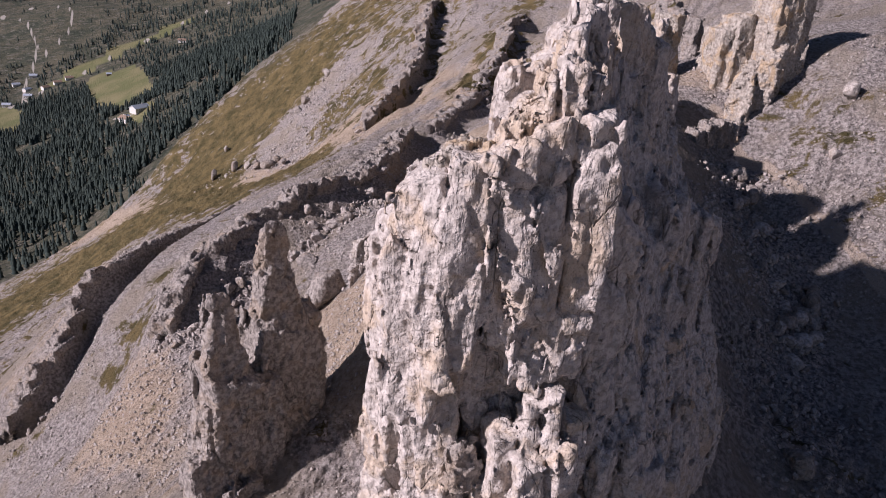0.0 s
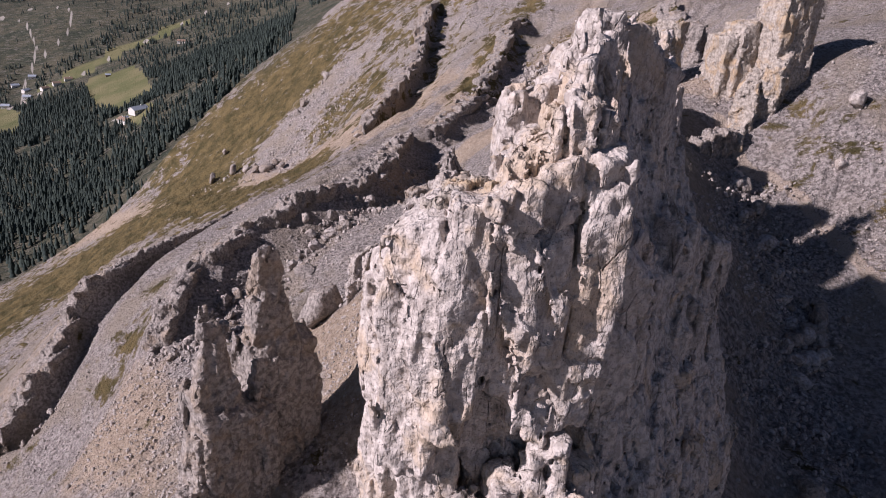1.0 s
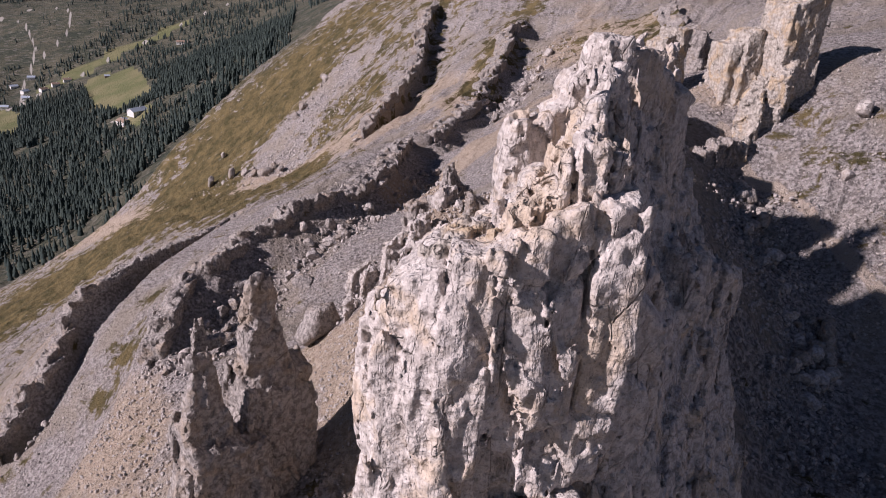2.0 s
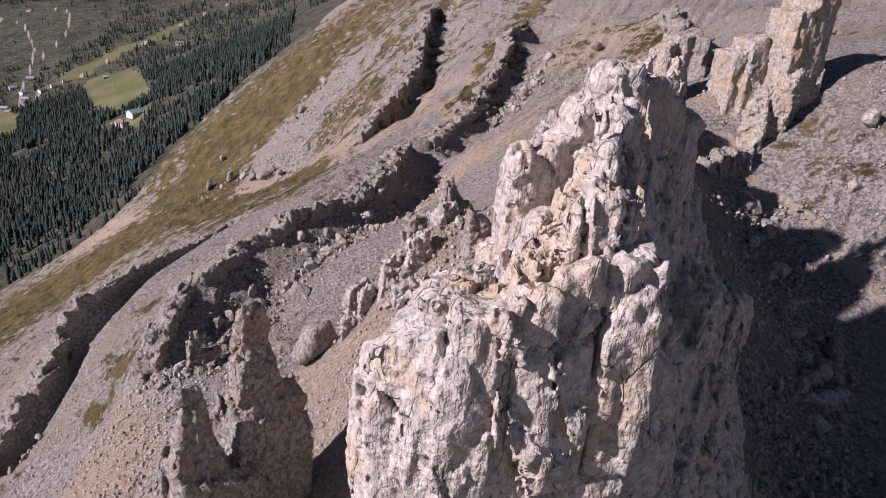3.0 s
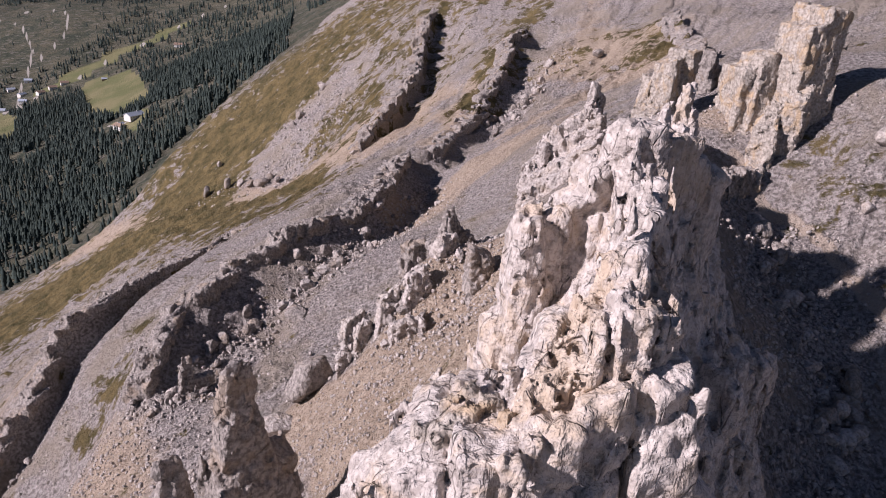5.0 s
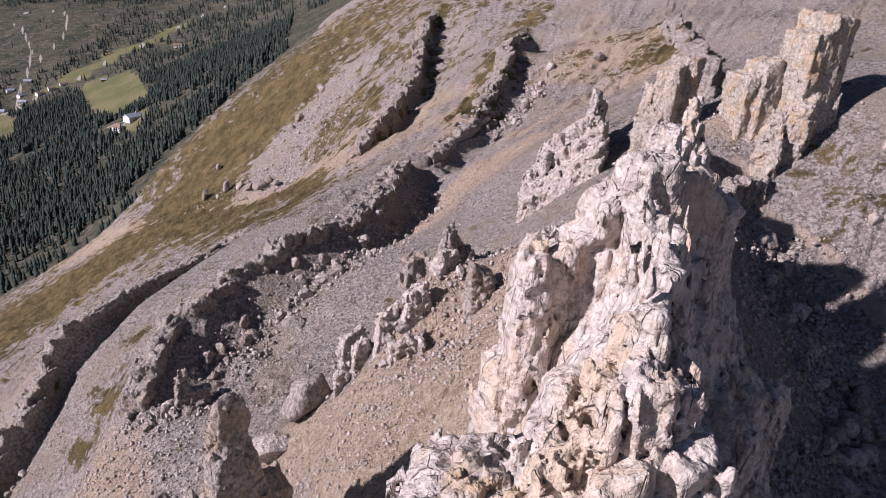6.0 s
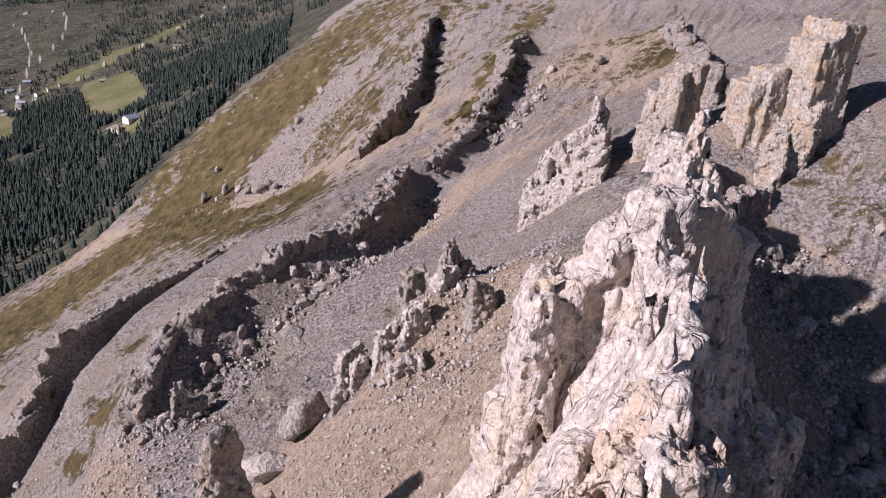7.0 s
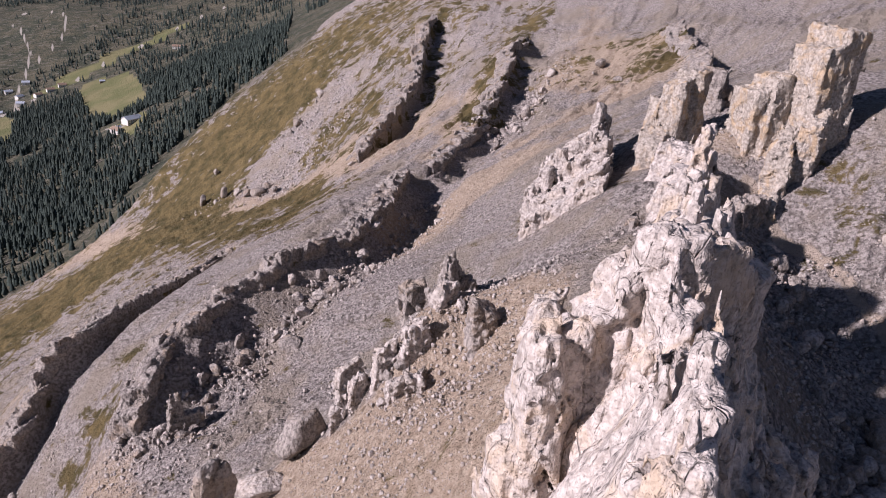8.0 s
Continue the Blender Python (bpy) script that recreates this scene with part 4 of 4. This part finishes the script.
# ---- long rock steps: hard beds that break the slope ----
rock_step("long grey rock step edging the dip slope", STEP_GULLY, 3.4, 2.6, 13, 5, 0.6, h=0.36, salt=149, cell=(2.6, 2.6, 4), step=0.5, blend=1.5)
rock_step("rock step with a dark hollow under its lip", STEP_UPPER, 4.2, 3.0, 14, 6, 1.0, h=0.5, salt=151, cell=(3, 3, 4), step=0.6, blend=1.5)
rock_step("dark overhanging rock step above a shaded ditch", STEP_DITCH, 3.8, 2.6, 15, 7, 0.6, h=0.42, salt=157, cell=(2.6, 2.6, 4), step=0.5, blend=1.5)
rock_step("short rock lip at the head of the ditch", [(-72, 231, -31), (-66, 233, -30), (-60, 236, -29)], 2.6, 2.0, 8, 8, 0.8,
          h=0.4, salt=163, cell=(2.6, 2.6, 3.5), step=0.5, blend=1.5)
rock_step("steep rock edge of a scree chute", STEP_CHUTE, 5.0, 3.4, 15, 9, 1.4, h=0.6, salt=167, cell=(3.2, 3.2, 5), step=0.7, blend=1.5)
rock_step("low dark rock edge under the grass bench", STEP_BENCH, 4.6, 3.0, 13, 10, 1.0, h=0.6, salt=173, cell=(3, 3, 4), step=0.6, blend=1.5)

# ---- loose stones ----
def stone_shape(seed, cuts, rounds):
    """A boulder: a ball cut by random planes, then roughened. Its lowest point is at z = 0 and it is about 2 across."""
    rng = np.random.RandomState(seed)
    bm = bmesh.new()
    bmesh.ops.create_icosphere(bm, subdivisions=rounds, radius=1.0)
    co = np.array([v.co for v in bm.verts])
    faces = np.array([[v.index for v in f.verts] for f in bm.faces])
    bm.free()
    for _ in range(cuts):
        d = rng.normal(size=3)
        d /= np.linalg.norm(d)
        over = co @ d - rng.uniform(0.45, 0.85)
        co -= np.maximum(over, 0)[:, None] * d
    co *= rng.uniform(0.75, 1.25, 3)
    co *= 1 + 0.10 * fbm(*(co.T * 1.7 + seed), octaves=3, salt=seed)[:, None]
    co[:, 2] -= co[:, 2].min()
    return co.astype(F), faces


BOULDER_SHAPES = [mesh_from("boulder", *stone_shape(200 + k, 11, 3), (GREY_ROCK, SCREE_STONE)[k % 2]) for k in range(9)]
SMALL_SHAPES = [stone_shape(300 + k, 7, 1) for k in range(6)]
WHERE = random.Random(77)


def ground_at(x, y):
    return float(height(np.array([x]), np.array([y]))[0])


def boulder(x, y, size, label, group, sink=0.3):
    ob = tagged(new("boulder", WHERE.choice(BOULDER_SHAPES)), label, "boulder", group)
    s = size / 2
    ob.matrix_world = Matrix.LocRotScale((x, y, ground_at(x, y) - sink * s), Euler((WHERE.uniform(-0.35, 0.35), WHERE.uniform(-0.35, 0.35), WHERE.uniform(0, 6.3))),
                                         (s * WHERE.uniform(0.85, 1.2), s * WHERE.uniform(0.85, 1.2), s * WHERE.uniform(0.8, 1.15)))
    return ob


def scattered(line, width, count, low, high):
    """Places and sizes spread about a polyline: many small, few large."""
    steps = along([(x, y, 0) for x, y in line], 0.5)
    for _ in range(count):
        x, y, _z, b = WHERE.choice(steps)
        off = WHERE.gauss(0, width / 2)
        yield x - math.sin(b) * off + WHERE.uniform(-1, 1), y + math.cos(b) * off + WHERE.uniform(-1, 1), low * (high / low) ** (WHERE.random() ** 1.8)


boulder(-14.6, 94.4, 7.8, "big smooth-faced grey boulder on the soil slope", "great boulders", 0.5)
boulder(-19.2, 91.6, 6.0, "split grey boulder beside a larger one", "great boulders", 0.5)
for x, y, size in [(-28.6, 151.7, 6.0), (-40.6, 154.7, 4.2), (-38.4, 149.6, 3.4), (-27.9, 162.8, 3.6), (-21.1, 172.9, 3.2), (-24.4, 168.0, 3.0), (-32.0, 156.5, 2.6), (-44.0, 147.0, 2.8), (-36.0, 146.0, 2.4)]:
    boulder(x, y, size, "large angular grey boulder in the gully under the rock step", "gully boulders")
for x, y, size in [(-142.9, 470.1, 5.5), (-142.0, 433.9, 6.0), (-131.0, 425.0, 4.5), (-124.0, 420.0, 6.0), (-95.2, 394.5, 7.0), (-100.0, 399.0, 6.0), (-104.0, 402.0, 5.0),
                   (-92.0, 400.0, 5.0), (-86.0, 392.0, 4.0), (-113.0, 412.0, 5.0), (-84.0, 450.4, 6.0), (-88.0, 446.0, 5.0), (-35.0, 326.0, 3.4), (-72.0, 470.0, 6.0)]:
    boulder(x, y, size, "pale boulder lying on the grassy slope", "meadow boulders")
for x, y, size in [(61.4, 95.1, 3.8), (63.4, 97.0, 3.2), (58.6, 93.0, 3.0), (56.4, 90.6, 3.4), (60.0, 90.0, 2.6), (55.0, 87.0, 2.4), (64.5, 100.0, 2.6), (62.0, 101.0, 2.2),
                   (62.5, 136.0, 3.6), (60.5, 131.0, 3.2), (62.5, 124.3, 3.2), (59.5, 121.0, 2.8), (64.0, 128.0, 2.6), (45.0, 61.7, 4.0), (66.0, 118.0, 2.6), (80.0, 131.0, 2.6), (86.0, 141.0, 4.0)]:
    boulder(x, y, size, "grey boulder in the shaded gully beside the tower", "shaded boulders")
for x, y, size in [(48.0, 322.4, 5.0), (51.5, 335.1, 6.0), (33.4, 290.2, 4.0), (38.0, 297.0, 4.0), (30.0, 284.0, 3.6), (43.0, 308.0, 4.0), (72.0, 326.0, 4.5), (73.6, 300.0, 4.0), (26.0, 279.0, 3.0)]:
    boulder(x, y, size, "pale block fallen from the upper rock step", "upper blocks")
RUBBLE = [
    ([(-47, 124), (-43, 146), (-33, 153), (-24, 167), (-14, 186), (-2, 222), (4, 234)], 6, 110, 1.2, 3.8, "grey boulder among rubble under the rock step", "gully rubble"),
    ([(-56, 131), (-52, 127), (-49, 127)], 3.5, 30, 1.0, 2.6, "pale block in a small rock pile", "rock pile"),
    ([(62, 136), (61, 124), (58, 114), (53, 100)], 6, 48, 1.0, 3.2, "dark angular boulder in the shaded gully", "shaded rubble"),
    ([(53, 84), (60, 94), (65, 103)], 5, 34, 1.0, 3.0, "dark rounded boulder in the shaded gully", "shaded rubble"),
    ([(22, 284), (33, 293), (46, 306)], 8, 44, 1.4, 4.2, "pale boulder below the upper rock step", "upper rubble"),
    ([(-98, 146), (-92, 138)], 5, 26, 0.9, 2.6, "rounded grey boulder at the mouth of the ditch", "ditch rubble"),
    ([(-2, 86), (6, 96), (-6, 90)], 8, 26, 0.6, 1.8, "pale block on the soil slope", "slope blocks"),
]
for line, width, count, low, high, label, group in RUBBLE:
    for x, y, size in scattered(line, width, count, low, high):
        boulder(x, y, size, label, group)


def stones(name, label, fields, stone_mat):
    """Countless small stones as one mesh."""
    v, f, base = [], [], 0
    xs, ys, ss = [], [], []
    for line, width, count, low, high in fields:
        for x, y, size in scattered(line, width, count, low, high):
            xs.append(x), ys.append(y), ss.append(size)
    zs = height(np.array(xs), np.array(ys))
    for x, y, z, size in zip(xs, ys, zs, ss):
        co, fa = SMALL_SHAPES[WHERE.randrange(len(SMALL_SHAPES))]
        a = WHERE.uniform(0, 6.3)
        c, s = math.cos(a) * size / 2, math.sin(a) * size / 2
        q = np.stack([co[:, 0] * c - co[:, 1] * s + x, co[:, 0] * s + co[:, 1] * c + y, co[:, 2] * size / 2 + z - 0.15 * size], -1)
        v.append(q), f.append(fa + base)
        base += len(co)
    return tagged(new(name, mesh_from(name, np.concatenate(v), np.concatenate(f), stone_mat, False)), label, "rubble", kind="stuff")


stones("rubble", "grey broken stones strewn over the scree", [
    ([(-47, 124), (-43, 146), (-33, 153), (-24, 167), (-14, 186), (-2, 222), (4, 234)], 9, 900, 0.4, 1.6),
    ([(-35, 140), (-20, 158), (-8, 190)], 16, 260, 0.2, 0.7),
    ([(62, 136), (61, 124), (57, 110), (52, 92), (45, 70)], 12, 800, 0.35, 1.4),
    ([(72, 100), (80, 125), (84, 138)], 14, 260, 0.2, 0.8),
    ([(-40, 92), (-52, 112), (-60, 130)], 18, 560, 0.3, 1.3),
    ([(-85, 150), (-98, 152), (-80, 130)], 16, 260, 0.3, 1.1),
    ([(-9, 58), (-9, 74), (-16, 92)], 8, 240, 0.2, 0.8),
    ([(-2, 76), (2, 88), (8, 98), (16, 112)], 13, 700, 0.25, 0.9),
    ([(20, 276), (33, 292), (48, 322), (60, 350)], 14, 300, 0.5, 1.8),
    ([(-142, 434), (-95, 394), (-60, 380)], 18, 200, 0.6, 2.2),
    ([(-88, 430), (-60, 470), (-95, 400)], 20, 260, 0.6, 2.2),
    ([(-96, 398), (-66, 416), (-45, 407)], 22, 420, 0.6, 2.2),
    ([(62, 152), (64, 166), (58, 172)], 6, 160, 0.3, 1.0),
    ([(-38, 128), (-26, 148), (-14, 176), (-2, 206)], 22, 1300, 0.2, 0.9),
    ([(-4, 66), (1, 78), (2, 92), (10, 108)], 12, 1500, 0.16, 0.7),
    ([(-30, 70), (-40, 92), (-52, 112), (-60, 130)], 30, 1900, 0.2, 1.0),
    ([(72, 96), (80, 118), (88, 140), (100, 156)], 20, 1200, 0.2, 0.9),
    ([(44, 56), (52, 80), (58, 100), (62, 124)], 14, 1200, 0.25, 1.1),
    ([(-66, 150), (-54, 180), (-40, 210)], 16, 500, 0.2, 0.8),
    ([(-9, 50), (-9, 66), (-12, 80)], 7, 500, 0.15, 0.6),
], SCREE_STONE)

# ---- the wooded valley ----
def foliage_material():
    m, t, shader = material("spruce_needles")
    n = Net(t)
    own = n.node("ShaderNodeNewGeometry").outputs["Random Per Island"]
    col = n.mix(own, (0.036, 0.050, 0.045), (0.064, 0.080, 0.064))
    col = n.mix(n.ramp(n.noise(n.coords(), 0.9, 5, 0.7), 0.4, 0.7), col, (0.028, 0.037, 0.036))
    n.wire(col, shader.inputs["Base Color"])
    shader.inputs["Roughness"].default_value = 0.9
    shader.inputs["Specular IOR Level"].default_value = 0.1
    return m


def forest(name, label, count, seed, xr, yr, keep, needles):
    """Conifers of ragged tiers, thousands of them, as one mesh."""
    rng = np.random.RandomState(seed)
    x, y = rng.uniform(*xr, count).astype(F), rng.uniform(*yr, count).astype(F)
    ok = keep(x, y, rng)
    x, y = x[ok], y[ok]
    z, k = height(x, y), len(x)
    tall = rng.uniform(11, 23, k).astype(F) * (0.75 + 0.25 * fbm(x / 60, y / 60, octaves=2, salt=5))
    sides, tiers = 6, 3
    verts = np.zeros((k, tiers, sides + 1, 3), F)
    turn = rng.uniform(0, 6.3, (k, 1))
    for q in range(tiers):
        low, high, wide = (0.10, 0.34, 0.62)[q], (0.58, 0.80, 1.0)[q], (0.185, 0.145, 0.095)[q]
        ang = turn + np.arange(sides)[None] * (2 * math.pi / sides) + q * 0.5
        rad = tall[:, None] * wide * rng.uniform(0.65, 1.25, (k, sides))
        verts[:, q, :sides, 0] = x[:, None] + rad * np.cos(ang)
        verts[:, q, :sides, 1] = y[:, None] + rad * np.sin(ang)
        verts[:, q, :sides, 2] = z[:, None] + tall[:, None] * (low + rng.uniform(-0.05, 0.03, (k, sides)))
        verts[:, q, sides] = np.stack([x, y, z + tall * high], -1)
    tri = np.array([[i, (i + 1) % sides, sides] for i in range(sides)])
    faces = (np.arange(k * tiers)[:, None, None] * (sides + 1) + tri[None]).reshape(-1, 3)
    return tagged(new(name, mesh_from(name, verts.reshape(-1, 3), faces, needles, False)), label, "forest", kind="stuff")


NEEDLES = foliage_material()
HEATH = [[(-1010, 1700), (-1100, 1600), (-1500, 1700), (-1600, 2150), (-1150, 2250), (-930, 2080), (-890, 1780)]]


def clearing(x, y):
    open_land = np.zeros(x.shape, bool)
    for ring in FIELDS:
        open_land |= inside(x, y, ring)
    for line in ROADS:
        open_land |= near_line(x, y, line, 26.0) > 0
    return open_land


def dense(x, y, rng):
    edge = y > 700 + 0.0 * x
    slope_side = (x < -250 - 0.42 * (900 - y)) | (y > 900)
    bound = x < -150 - 0.18 * (y - 700)
    return edge & slope_side & bound & ~clearing(x, y) & (x > -0.80 * y) & (fbm(x / 90, y / 90, octaves=3, salt=8) > -0.42)


def thin(x, y, rng):
    low = (y > 500) & (y < 760) & (x < -235 - 0.5 * (600 - y)) & (x > -0.8 * y)
    return low & (rng.uniform(0, 1, x.shape) < 0.25 + 0.75 * smooth(600, 760, y)) & (fbm(x / 40, y / 40, octaves=2, salt=14) > -0.1)


def distant(x, y, rng):
    heath = np.zeros(x.shape, bool)
    for ring in HEATH:
        heath |= inside(x, y, ring)
    wood = fbm(x / 160, y / 160, octaves=3, salt=12) > -0.12
    return (wood | (rng.uniform(0, 1, x.shape) < 0.15)) & ~clearing(x, y) & (~heath | (rng.uniform(0, 1, x.shape) < 0.10)) & (x > -0.80 * y) & (x < -140 - 0.05 * y)


forest("forest", "dense dark spruce forest on the valley side", 15500, 11, (-1000, -150), (640, 1450), dense, NEEDLES)
forest("sparse_trees", "scattered small conifers on rough ground below the ridge", 2200, 12, (-620, -230), (500, 780), thin, NEEDLES)
forest("distant_forest", "patchy spruce woods across the valley", 13000, 13, (-2100, -180), (1400, 2700), distant, NEEDLES)


def plain_material(name, colour, spread=0.25, rough=0.8, metal=0.0, scale=1.5):
    m, t, shader = material(name)
    n = Net(t)
    col = n.mix(n.ramp(n.noise(n.coords(), scale, 6, 0.65), 0.3, 0.7), tuple(c * (1 - spread) for c in colour), tuple(min(1, c * (1 + spread)) for c in colour))
    n.wire(col, shader.inputs["Base Color"])
    shader.inputs["Roughness"].default_value, shader.inputs["Metallic"].default_value = rough, metal
    return m


RENDER_WALL = plain_material("lime_render", (0.70, 0.67, 0.62), 0.1)
TIMBER = plain_material("weathered_timber", (0.22, 0.15, 0.10))
ROOF_GREY = plain_material("grey_metal_roof", (0.42, 0.46, 0.52), 0.12, 0.45)
ROOF_BROWN = plain_material("brown_tile_roof", (0.26, 0.18, 0.13))
PANE = plain_material("window_pane", (0.05, 0.06, 0.07), 0.1, 0.15)


def part(name, bm, stone, parent, label=""):
    me = bpy.data.meshes.new(name)
    bm.to_mesh(me)
    bm.free()
    me.materials.append(stone)
    ob = new(name, me)
    ob.parent = parent
    return tagged(ob, label)


def box(bm, lo, hi):
    m = Matrix.LocRotScale([(a + b) / 2 for a, b in zip(lo, hi)], None, [b - a for a, b in zip(lo, hi)])
    bmesh.ops.create_cube(bm, size=1, matrix=m)
    return bm


def house(x, y, turn, length, width, eaves, label, wall_mat, roof_mat):
    home = tagged(new("house"), label, "house", "valley houses")
    home.matrix_world = pose(x, y, ground_at(x, y) - 0.6, 0, 0, turn)
    a, b, ridge = length / 2, width / 2, eaves + width * 0.26
    bm = bmesh.new()
    prof = [(-b, -1.5), (b, -1.5), (b, eaves), (0, ridge), (-b, eaves)]
    ends = [[bm.verts.new((s * a, py, pz)) for py, pz in prof] for s in (-1, 1)]
    bm.faces.new(ends[0][::-1])
    bm.faces.new(ends[1])
    for i in range(5):
        j = (i + 1) % 5
        bm.faces.new((ends[0][i], ends[0][j], ends[1][j], ends[1][i]))
    bmesh.ops.recalc_face_normals(bm, faces=bm.faces)
    part("wall", bm, wall_mat, home)
    pitch = (ridge - eaves) / b
    for s in (-1, 1):
        bm = bmesh.new()
        o, ez = b + 0.9, eaves - 0.9 * pitch
        ring = [(s * o, ez + 0.15), (0, ridge + 0.15), (0, ridge + 0.5), (s * o, ez + 0.5)]
        q = [[bm.verts.new((e * (a + 0.8), py, pz)) for py, pz in ring] for e in (-1, 1)]
        bm.faces.new(q[0])
        bm.faces.new(q[1][::-1])
        for i in range(4):
            j = (i + 1) % 4
            bm.faces.new((q[0][i], q[1][i], q[1][j], q[0][j]))
        bmesh.ops.recalc_face_normals(bm, faces=bm.faces)
        part("roof_slope", bm, roof_mat, home)
    part("chimney", box(bmesh.new(), (a * 0.35, -0.5, ridge - 0.8), (a * 0.35 + 0.9, 0.4, ridge + 1.6)), wall_mat, home)
    for s in (-1, 1):
        for i in range(int(length // 4)):
            px = -a + 2 + 4 * i
            for floor in range(max(1, int(eaves // 2.8))):
                pz = 1.0 + 2.8 * floor
                part("window", box(bmesh.new(), (px - 0.6, s * b - 0.06, pz), (px + 0.6, s * b + 0.06, pz + 1.3)), PANE, home)
    part("door", box(bmesh.new(), (-0.6, -b - 0.08, -0.4), (0.6, -b + 0.08, 2.0)), TIMBER, home)
    return home


house(-420, 978, 60, 24, 14, 6.5, "white farmhouse with a pale metal roof among spruces", RENDER_WALL, ROOF_GREY)
house(-436, 965, 150, 16, 11, 6.0, "white farmhouse with a brown roof beside a gravel yard", RENDER_WALL, ROOF_BROWN)
house(-446, 985, 60, 12, 8, 4.0, "timber barn with a grey roof by the farm road", TIMBER, ROOF_GREY)
house(-586, 1652, 5, 30, 12, 5.0, "long pale lodge at a forest clearing", RENDER_WALL, ROOF_BROWN)
house(-706, 1508, 30, 10, 8, 3.5, "small hay barn on the pasture", TIMBER, ROOF_GREY)
for hx, hy, ht in [(-846, 1556, 40), (-828, 1574, 35), (-866, 1540, 60), (-884, 1500, 10), (-978, 1618, 45), (-952, 1650, 20), (-935, 1585, 70), (-905, 1452, 15)]:
    house(hx, hy, ht, 16, 11, 5.5, "white valley house beside the road junction", RENDER_WALL, ROOF_GREY if hx < -880 else ROOF_BROWN)
